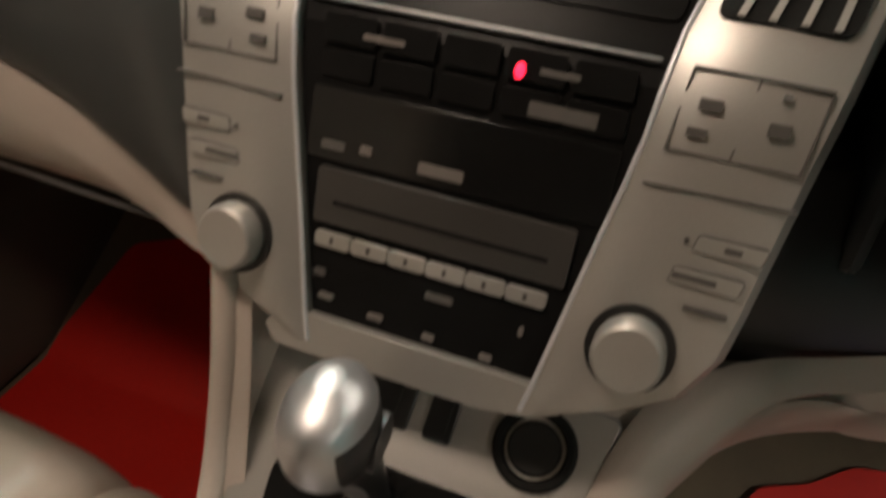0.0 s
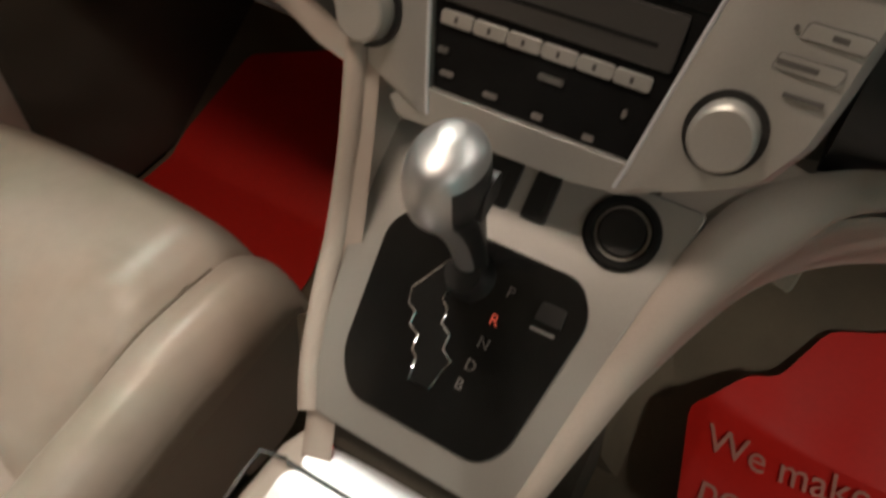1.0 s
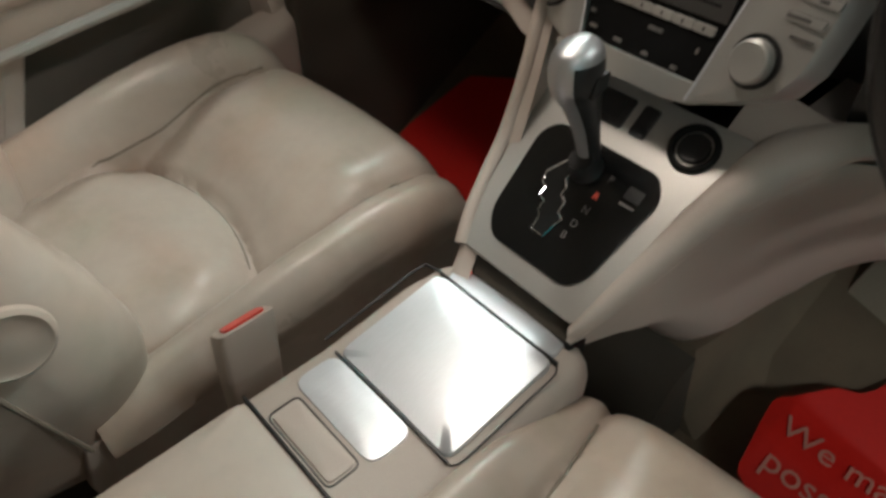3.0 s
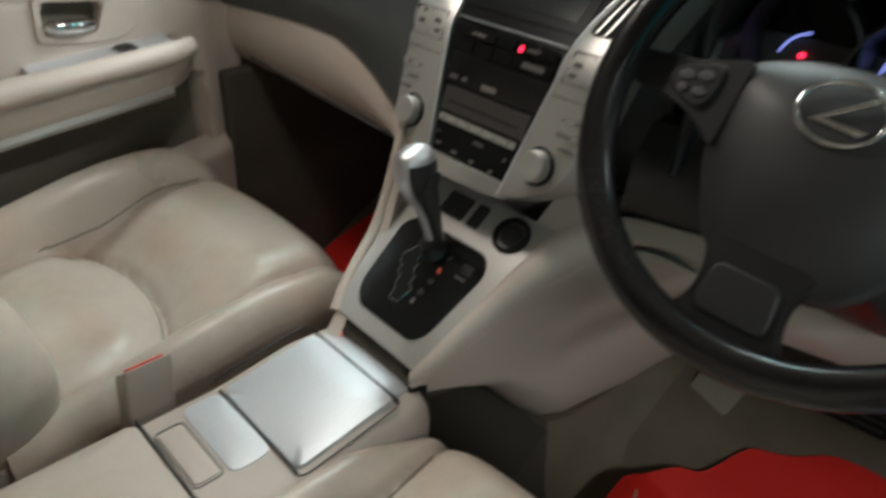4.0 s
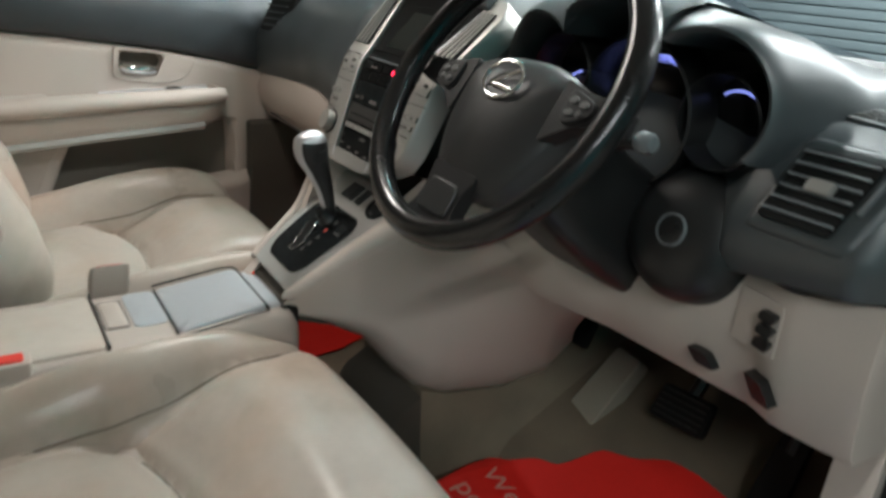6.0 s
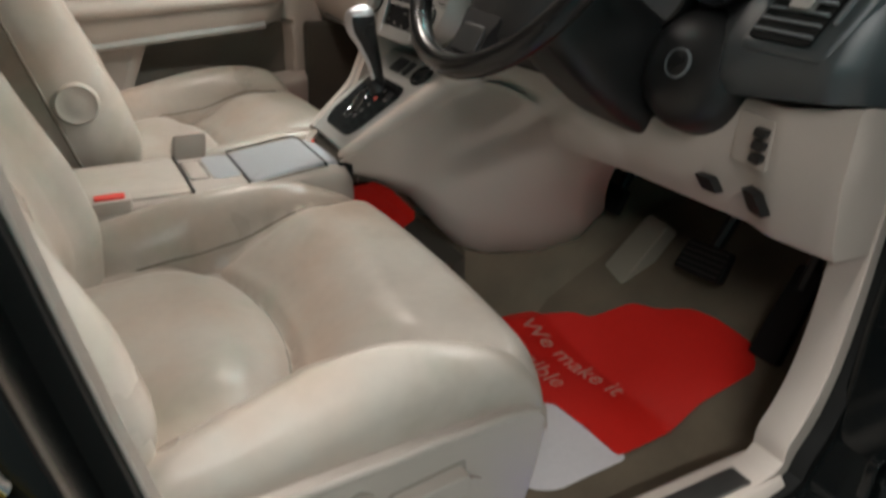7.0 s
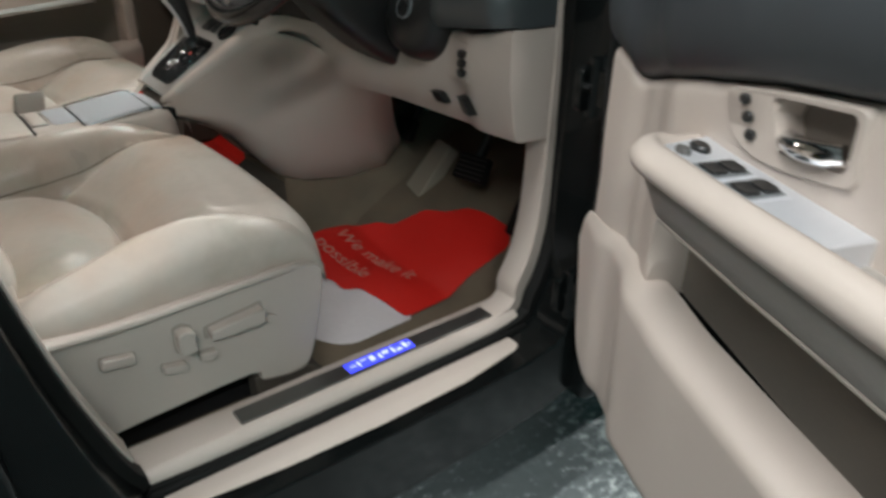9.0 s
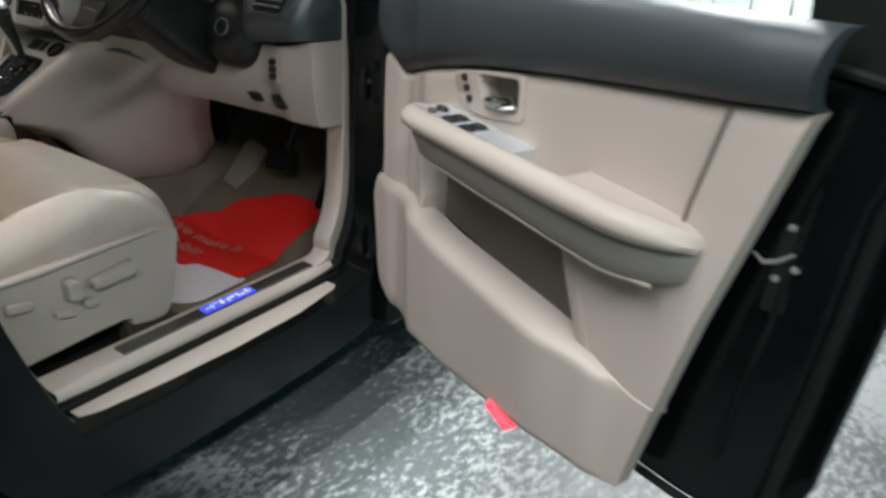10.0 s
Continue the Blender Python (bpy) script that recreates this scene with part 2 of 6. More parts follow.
def concrete():
    m = material("stained_concrete", (0.255, 0.27, 0.27), 0.42, grain=40, vary=0.18, blotch=1.4, bump=0.3)
    t = m.node_tree
    b = t.nodes["Principled BSDF"]
    co = t.nodes.new("ShaderNodeTexCoord")
    mp = t.nodes.new("ShaderNodeMapping")
    mp.inputs["Rotation"].default_value, mp.inputs["Scale"].default_value = (0, 0, radians(-33)), (34, 17, 1)
    n1, n2 = t.nodes.new("ShaderNodeTexNoise"), t.nodes.new("ShaderNodeTexNoise")
    n1.inputs["Scale"].default_value, n1.inputs["Detail"].default_value, n1.inputs["Roughness"].default_value = 1.6, 6, 0.7
    n2.inputs["Scale"].default_value, n2.inputs["Detail"].default_value = 1.1, 4
    t.links.new(co.outputs["Object"], mp.inputs[0])
    t.links.new(mp.outputs[0], n1.inputs[0])
    t.links.new(co.outputs["Object"], n2.inputs[0])
    sub = t.nodes.new("ShaderNodeMath")
    sub.operation = "ADD"
    t.links.new(n1.outputs[0], sub.inputs[0])
    t.links.new(n2.outputs[0], sub.inputs[1])
    ramp = t.nodes.new("ShaderNodeValToRGB")
    ramp.color_ramp.elements[0].position, ramp.color_ramp.elements[1].position = 0.486, 0.550
    ramp.color_ramp.elements[0].color, ramp.color_ramp.elements[1].color = (0.34, 0.365, 0.365, 1), (1.38, 1.38, 1.35, 1)
    ramp.color_ramp.elements.new(0.518).color = (0.66, 0.68, 0.68, 1)
    half = t.nodes.new("ShaderNodeMath")
    half.operation = "MULTIPLY"
    half.inputs[1].default_value = 0.5
    t.links.new(sub.outputs[0], half.inputs[0])
    t.links.new(half.outputs[0], ramp.inputs[0])
    mix = t.nodes.new("ShaderNodeVectorMath")
    mix.operation = "MULTIPLY"
    old = b.inputs["Base Color"].links[0].from_socket
    t.links.new(old, mix.inputs[0])
    t.links.new(ramp.outputs[0], mix.inputs[1])
    # a broad pale worn patch beside the car, ragged-edged, also evening out lamp light in the colour
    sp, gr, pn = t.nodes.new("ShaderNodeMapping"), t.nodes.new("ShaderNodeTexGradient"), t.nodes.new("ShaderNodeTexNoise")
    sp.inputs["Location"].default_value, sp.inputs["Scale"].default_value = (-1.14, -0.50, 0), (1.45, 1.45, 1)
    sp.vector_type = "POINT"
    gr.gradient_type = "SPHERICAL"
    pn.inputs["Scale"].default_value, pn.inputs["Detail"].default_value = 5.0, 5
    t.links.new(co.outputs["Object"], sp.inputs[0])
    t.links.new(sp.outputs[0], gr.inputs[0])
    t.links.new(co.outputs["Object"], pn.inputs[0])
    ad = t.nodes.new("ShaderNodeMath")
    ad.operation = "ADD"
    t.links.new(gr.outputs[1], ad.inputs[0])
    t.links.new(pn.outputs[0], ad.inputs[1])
    patch_gain = t.nodes.new("ShaderNodeMapRange")
    patch_gain.inputs["From Min"].default_value, patch_gain.inputs["From Max"].default_value = 0.60, 1.05
    patch_gain.inputs["To Min"].default_value, patch_gain.inputs["To Max"].default_value = 0.50, 1.55
    t.links.new(ad.outputs[0], patch_gain.inputs[0])
    patched = t.nodes.new("ShaderNodeVectorMath")
    patched.operation = "SCALE"
    t.links.new(mix.outputs[0], patched.inputs[0])
    t.links.new(patch_gain.outputs[0], patched.inputs["Scale"])
    t.links.new(patched.outputs[0], b.inputs["Base Color"])
    return m


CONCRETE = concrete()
WALLPAINT = material("grey_wall_paint", (0.27, 0.28, 0.28), 0.7, grain=30, vary=0.1, blotch=0.8, bump=0.1)
CEILPAINT = material("bounce_ceiling_paint", (0.62, 0.63, 0.62), 0.8, grain=30, vary=0.1, blotch=0.8, bump=0.1)
TEALTINT = material("teal_reflector_paint", (0.02, 0.44, 0.46), 0.6, grain=30, vary=0.1, blotch=0.8, bump=0.1)
CREAM = material("cream_paint", (0.62, 0.55, 0.42), 0.6, grain=30, vary=0.06, blotch=1.5, bump=0.1)
SHUTTER = material("grey_blue_shutter", (0.33, 0.37, 0.40), 0.5, 0.2, grain=30, vary=0.12, blotch=1.0, bump=0.05)
WHITEPAINT = material("white_paint", (0.78, 0.78, 0.76), 0.5, grain=30, vary=0.05, blotch=2, bump=0.05)
TUBE = glow("fluorescent_tube", (0.95, 1.0, 0.98), 9.0)

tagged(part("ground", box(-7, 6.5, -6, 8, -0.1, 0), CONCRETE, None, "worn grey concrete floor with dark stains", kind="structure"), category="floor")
tagged(part("wall_north", box(-7, 6.7, 8, 8.2, 0, 3.6), WALLPAINT, None, "grey painted wall of the hall", kind="structure"), category="wall")
tagged(part("wall_south", box(-7, 6.7, -6.2, -6, 0, 3.6), WALLPAINT, None, "grey painted wall of the hall", kind="structure"), category="wall")
# wall out of view, coloured teal to throw teal reflections into the cabin
tagged(part("wall_east", box(6.5, 6.7, -6.2, 8.2, 0, 3.6), TEALTINT, None, "unseen side wall, made teal to tint reflections", kind="structure"), category="wall")
tagged(part("wall_west", box(-7.2, -7, -6.2, 8.2, 0, 3.6), WALLPAINT, None, "grey painted wall of the hall", kind="structure"), category="wall")
# ceiling out of view, kept pale so it brightens the dash top
tagged(part("ceiling", box(-7.2, 6.7, -6.2, 8.2, 3.6, 3.8), CEILPAINT, None, "unseen hall ceiling, made pale to bounce light", kind="structure"), category="ceiling")


def roller_shutter(x0, x1, y, z0, z1):
    t = thing("roller_shutter", ((x0 + x1) / 2, y, z0), "closed grey metal roller shutter in the hall wall", "shutter")
    n = int((z1 - z0) / 0.11)
    for i in range(n):
        z = z0 + i * 0.11
        part("slat", prism(rounded([(0, 0), (0.03, 0.01), (0.03, 0.095), (0, 0.105)], 0.01, 3), x0, x1, lambda p, q, d, z=z: (d, y - p, z + q)), SHUTTER, t)
    for x in (x0 - 0.06, x1):
        part("guide_rail", box(x, x + 0.06, y - 0.07, y, z0, z1), WALLPAINT, t, bevel=0.005)


roller_shutter(-6.9, -2.5, 7.98, 0.0, 2.9)


def column(x, y):
    t = thing("column", (x, y, 0), "cream painted square concrete column", "column", "columns of the hall", "structure")
    part("shaft", box(x - 0.2, x + 0.2, y - 0.2, y + 0.2, 0, 3.6), CREAM, t, bevel=0.02)


for x, y in ((4.9, 6.4),):
    column(x, y)


# battens out of view, added and powered to light cabin, dash and floor
def added_ceiling_light(x, y, power, half=0.65):
    t = thing("added_ceiling_light", (x, y, 3.4), "added white fluorescent batten lamp, out of view, switched on", "lamp", "lamps on the hall ceiling")
    part("housing", box(x - 0.07, x + 0.07, y - half, y + half, 3.46, 3.6), WHITEPAINT, t, bevel=0.01)
    for s in (-0.03, 0.03):
        part("tube", tube([(x + s, y - half + 0.05, 3.44), (x + s, y + half - 0.05, 3.44)], 0.014), TUBE, t)
    lamp("added_tube_light", pose(x, y, 3.41), 0.14, 2 * half - 0.1, power, (0.95, 1.0, 0.98))


for x, y, w in ((-1.1, 1.4, 92), (0.7, 2.8, 190), (2.6, 1.9, 80), (-3.2, -1.6, 12), (1.12, -2.0, 130), (3.6, -2.2, 128), (-3.4, 5.6, 120), (1.0, 5.9, 300)):
    added_ceiling_light(x, y, w, 1.25 if x > 1.1 and y < 0 else 0.65)          # longer battens behind the car, to soften the steering wheel's shadow


# ---- the car's shell ----
shell = thing("parked_car", (0, 0, 0.35), "glossy black car body with an open driver's side doorway", "car body")
yz = lambda x: (lambda p, q, d: (x + d, p, q))

# the floor of the cabin: one sheet that rises towards the toe board
ys = [-1.3, -0.9, -0.5, -0.2, 0.0, 0.12, 0.24, 0.32, 0.42, 0.52, 0.62, 0.72]
carpet = loft([[(-0.72, y, floor_z(y)), (0.69, y, floor_z(y)), (0.69, y, floor_z(y) - 0.03), (-0.72, y, floor_z(y) - 0.03)] for y in ys])
tagged(part("carpet", carpet, CARPET, None, "brown beige carpet of the car's footwells", kind="structure"), category="carpet")
# kick panel made dark to paint the passenger footwell's shade
part("kick_panel", box(-0.72, -0.688, 0.07, 0.60, 0.40, 0.87), CARPET_DARK, shell, "kick panel coloured dark for the footwell's shade", bevel=0.01)
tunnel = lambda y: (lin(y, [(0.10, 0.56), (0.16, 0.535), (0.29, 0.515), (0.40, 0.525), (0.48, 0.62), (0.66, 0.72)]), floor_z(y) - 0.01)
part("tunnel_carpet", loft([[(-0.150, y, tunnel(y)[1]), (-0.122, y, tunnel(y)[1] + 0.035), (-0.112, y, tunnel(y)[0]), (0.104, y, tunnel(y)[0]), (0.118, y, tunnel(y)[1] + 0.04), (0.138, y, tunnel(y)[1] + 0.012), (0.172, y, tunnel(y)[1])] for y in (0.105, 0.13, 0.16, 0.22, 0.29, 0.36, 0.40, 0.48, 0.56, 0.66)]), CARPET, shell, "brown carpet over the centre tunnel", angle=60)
# dark end piece stands in for the shaded gap under the console
part("tunnel_end", loft([[(-0.105, y, 0.40), (-0.100, y, z), (0.108, y, z), (0.118, y, 0.40)] for y, z in ((0.015, 0.41), (0.03, 0.47), (0.06, 0.52), (0.104, 0.545))]), CARPET_DARK, shell, "tunnel rear end, coloured dark for the shaded gap", angle=50)
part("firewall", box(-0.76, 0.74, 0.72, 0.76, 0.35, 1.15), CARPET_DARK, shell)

# rocker and sill of the driver's doorway
rocker = [(0.69, 0.33), (0.70, 0.44), (0.752, 0.445), (0.775, 0.415), (0.82, 0.405), (0.842, 0.392), (0.856, 0.378), (0.854, 0.366), (0.846, 0.360), (0.853, 0.354), (0.857, 0.345), (0.850, 0.335), (0.82, 0.328), (0.72, 0.322)]
part("rocker_panel", loft([[(x, y, z) for x, z in rocker] for y in (-1.2, -0.7, 0.0, 0.5)]), PAINT, shell, bevel=0.012, seg=3)
rocker_p = [(-x, z) for x, z in rocker]
part("rocker_panel", loft([[(x, y, z) for x, z in rocker_p] for y in (-1.2, 0.5)]), PAINT, shell, bevel=0.012, seg=3)

# underside of the body
part("underbody", prism([(-2.35, 0.34), (-2.2, 0.27), (-1.3, 0.26), (1.3, 0.26), (1.7, 0.28), (1.7, 0.36), (-2.35, 0.38)], -0.70, 0.70, yz(0)), RUBBER, shell)


def wheel(x, y, s):
    """A road wheel at x, y whose outer face looks along s."""
    W = lambda p, q, d: (x + s * d, y + p, 0.355 + q)
    tyre = part("tyre", turned([(0.22, -0.10), (0.33, -0.105), (0.350, -0.085), (0.355, -0.05), (0.355, 0.05), (0.350, 0.085), (0.33, 0.105), (0.24, 0.10), (0.225, 0.06)], W, 48), RUBBER, shell, "black rubber tyre")
    part("rim", turned([(0.225, 0.075), (0.215, 0.09), (0.19, 0.06), (0.07, 0.075), (0.04, 0.085), (0, 0.085)], W, 40), SILVER, tyre, "silver alloy rim")


for sx in (-1, 1):
    wheel(sx * 0.79, 1.33, sx)
    wheel(sx * 0.79, -1.75, sx)


# doorway outline on the body side, from the sill up the front pillar, along the roof and down the rear pillar
doorway = [(-0.40, 0.445), (0.18, 0.445), (0.27, 0.50), (0.312, 0.62), (0.315, 0.80), (0.305, 1.0), (0.27, 1.12), (0.0, 1.42), (-0.25, 1.53), (-0.62, 1.55), (-0.66, 1.35), (-0.60, 1.0), (-0.545, 0.72), (-0.50, 0.56), (-0.46, 0.47)]


def grown(pts, d):
    """The outline pts moved outwards by d."""
    n, out = len(pts), []
    for i in range(n):
        a, b, c = Vector(pts[i - 1]), Vector(pts[i]), Vector(pts[(i + 1) % n])
        t = ((b - a).normalized() + (c - b).normalized()).normalized()
        e = d(b.x, b.y) if callable(d) else d
        out.append((b.x + t.y * e, b.y - t.x * e))
    return out


def band(pts, d0, d1, x0, x1, flip=1, keep=None):
    """A frame round the outline pts, between the outlines grown by d0 and d1, from x0 to x1."""
    inner, outer = smooth_outline(grown(pts, d0), 4), smooth_outline(grown(pts, d1), 4)
    keep = keep or (lambda y, z: True)
    bm = bmesh.new()
    n = len(inner)
    v = [[bm.verts.new((flip * x, p[0], p[1])) for p in ring] for x, ring in ((x0, inner), (x0, outer), (x1, outer), (x1, inner))]
    for k in range(4):
        a, b = v[k], v[(k + 1) % 4]
        for i in range(n):
            j = (i + 1) % n
            if keep(*outer[i]) and keep(*outer[j]):
                bm.faces.new((a[i], a[j], b[j], b[i]))
    bmesh.ops.delete(bm, geom=[p for p in bm.verts if not p.link_faces], context="VERTS")
    return bm


part("door_frame", band(doorway, 0.012, 0.15, 0.755, 0.86), PAINT, shell, bevel=0.01)
part("door_seal", band(doorway, -0.004, 0.022, 0.742, 0.775), RUBBER, shell, "black rubber door seal", bevel=0.006)
part("pillar_trim", band(doorway, lambda y, z: lin(z, [(0.45, -0.021), (0.50, -0.036), (0.62, -0.030), (0.85, -0.022), (1.05, -0.014)]) if y > 0 else (-0.02 if z > 1.2 else -0.009), -0.004, 0.70, 0.752, keep=lambda y, z: z > 0.475 or y > 0.14), BEIGE, shell, "beige plastic pillar and sill trim", bevel=0.008)
part("door_frame", band(doorway, 0.012, 0.15, 0.775, 0.86, -1), PAINT, shell, bevel=0.01)
part("pillar_trim", band(doorway, -0.03, 0.012, 0.72, 0.772, -1), BEIGE, shell, bevel=0.008)

# sill trims
sill = thing("door_sill_trim", (0.73, -0.1, 0.44), "beige plastic door sill trim with a lit scuff plate", "sill trim")
part("inner_trim", prism(rounded([(0.665, 0.40), (0.69, 0.466), (0.755, 0.468), (0.766, 0.455), (0.766, 0.44), (0.70, 0.43)], 0.006, 3), -0.47, 0.24, lambda p, q, d: (p, d, q)), BEIGE, sill)
part("scuff_plate", box(0.712, 0.746, -0.31, 0.19, 0.462, 0.4725), SCUFF, sill, "dark metal scuff plate", bevel=0.002)
part("blue_lamp", box(0.716, 0.742, -0.118, 0.014, 0.470, 0.4736), BLUE, sill, "blue backlit panel of the scuff plate", bevel=0.001)
for y, x0, x1, w in ((-0.111, 0.728, 0.731, 0.010), (-0.096, 0.722, 0.736, 0.004), (-0.088, 0.722, 0.725, 0.011), (-0.072, 0.721, 0.735, 0.009), (-0.055, 0.724, 0.738, 0.005), (-0.046, 0.722, 0.730, 0.012), (-0.028, 0.721, 0.737, 0.005), (-0.020, 0.730, 0.737, 0.010), (-0.004, 0.721, 0.736, 0.007), (0.006, 0.727, 0.733, 0.004)):
    part("lit_mark", box(x0, x1, y, y + w, 0.4733, 0.4741), BLUEPALE, sill)
part("seal_strip", box(0.764, 0.782, -0.46, 0.26, 0.40, 0.446), RUBBER, sill, bevel=0.004)
step = prism(rounded([(0.772, 0.40), (0.772, 0.436), (0.81, 0.436), (0.842, 0.424), (0.850, 0.398)], 0.006, 3), 0, 1, lambda p, q, d: (p, -0.44 + d * 0.665 + (0.018 - (p - 0.772) * 0.15) * (1 if d > 0.5 else -0.3), q))
part("outer_step", step, BEIGE, sill, "beige outer sill step cover", bevel=0.003)

# roof, windscreen, rear wall
part("roof", prism([(0.12, 1.50), (-0.1, 1.58), (-0.6, 1.64), (-1.3, 1.62), (-1.6, 1.55), (-1.6, 1.60), (-1.3, 1.67), (-0.6, 1.69), (-0.1, 1.63), (0.10, 1.54)], -0.78, 0.78, yz(0)), PAINT, shell)
part("headliner", prism([(0.12, 1.49), (-0.1, 1.56), (-0.6, 1.61), (-1.3, 1.59), (-1.6, 1.52), (-1.6, 1.54), (-1.3, 1.61), (-0.6, 1.63), (-0.1, 1.575), (0.12, 1.499)], -0.77, 0.77, yz(0)), HEADLINER, shell, "beige cloth headliner")
part("rear_wall", prism([(-1.6, 0.3), (-1.3, 0.3), (-1.3, 1.1), (-1.6, 1.1)], -0.86, 0.86, yz(0)), CARPET_DARK, shell)
for s in (-1, 1):
    part("rear_side", box(*sorted((s * 0.80, s * 0.87)), -1.6, -0.80, 0.3, 1.12), PAINT, shell, bevel=0.02)
    part("rear_pillar", prism([(-1.6, 1.1), (-1.3, 1.1), (-1.25, 1.6), (-1.6, 1.6)], s * 0.76, s * 0.84, yz(0)), PAINT, shell)
    part("front_side", box(*sorted((s * 0.76, s * 0.90)), 0.30, 0.95, 0.30, 1.08), PAINT, shell, bevel=0.02)
part("bonnet", prism([(0.72, 1.02), (0.95, 1.06), (1.7, 0.98), (1.75, 0.80), (0.72, 0.80)], -0.85, 0.85, yz(0)), PAINT, shell, bevel=0.02)
glass_ob = part("windscreen", prism([(0.66, 1.165), (0.228, 1.4311), (0.231, 1.4371), (0.665, 1.171)], -0.70, 0.70, yz(0)), WINDSCREEN, shell, "green tinted windscreen")
glass_ob.visible_shadow = False
# teal strip out of view, added to colour reflections on the dash
glass_ob = part("added_tint_band", prism([(0.2275, 1.4314), (0.10, 1.51), (0.103, 1.516), (0.2305, 1.4374)], -0.70, 0.70, yz(0)), TINTBAND, shell, "added teal band at the windscreen's top, tinting reflections")
glass_ob.visible_shadow = False
glass_ob = part("rear_window", prism([(-1.58, 1.1), (-1.585, 1.1), (-1.585, 1.56), (-1.58, 1.56)], -0.7, 0.7, yz(0)), SIDEGLASS, shell)
glass_ob.visible_shadow = False
for s in (-1, 1):
    part("wing", prism([(0.95, 0.74), (1.72, 0.74), (1.78, 0.80), (1.70, 0.98), (0.95, 1.07)], s * 0.74, s * 0.90, yz(0)), PAINT, shell, "black front wing", bevel=0.03)
    part("quarter_panel", prism([(-2.28, 0.74), (-1.58, 0.74), (-1.58, 1.12), (-2.15, 1.06), (-2.32, 0.96)], s * 0.74, s * 0.88, yz(0)), PAINT, shell, "black rear quarter panel", bevel=0.03)
part("front_end", prism([(0.95, 0.34), (1.70, 0.34), (1.82, 0.45), (1.80, 0.80), (0.95, 0.80)], -0.66, 0.66, yz(0)), PAINT, shell, bevel=0.03)
part("tail", prism([(-1.58, 0.34), (-2.30, 0.34), (-2.38, 0.50), (-2.34, 0.96), (-2.15, 1.06), (-1.60, 1.56), (-1.58, 1.12)], -0.66, 0.66, yz(0)), PAINT, shell, bevel=0.03)
part("wiper_cowl", prism([(0.60, 1.15), (0.64, 1.175), (0.74, 1.12), (0.74, 1.06)], -0.72, 0.72, yz(0)), BLACK, shell)

# overhead console and lamp out of view, added to light seats and lids
LAMPX = -0.125
dome = thing("added_roof_lamp", (XC, -0.13, 1.56), "added beige overhead console, out of view, with a glowing lamp", "lamp")
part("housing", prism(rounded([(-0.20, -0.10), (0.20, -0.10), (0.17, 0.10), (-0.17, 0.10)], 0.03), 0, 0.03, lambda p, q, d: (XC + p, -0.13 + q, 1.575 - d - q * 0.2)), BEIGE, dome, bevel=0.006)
for x in (LAMPX, 2 * XC - LAMPX):
    part("lens", prism(rounded([(-0.05, -0.04), (0.05, -0.04), (0.05, 0.04), (-0.05, 0.04)], 0.02), 0, 0.004, lambda p, q, d, x=x: (x + p, -0.13 + q, 1.545 - d - q * 0.2)), glow("added_lamp_lens", (1.0, 0.93, 0.84), 4.0) if x < 0 else PAPER, dome, "glowing lens of the added roof lamp" if x < 0 else "unlit lens of the added overhead console")
lamp("unseen_roof_light", pose(LAMPX, -0.13, 1.525), 0.16, 0.10, 2.6, (1.0, 0.93, 0.84))


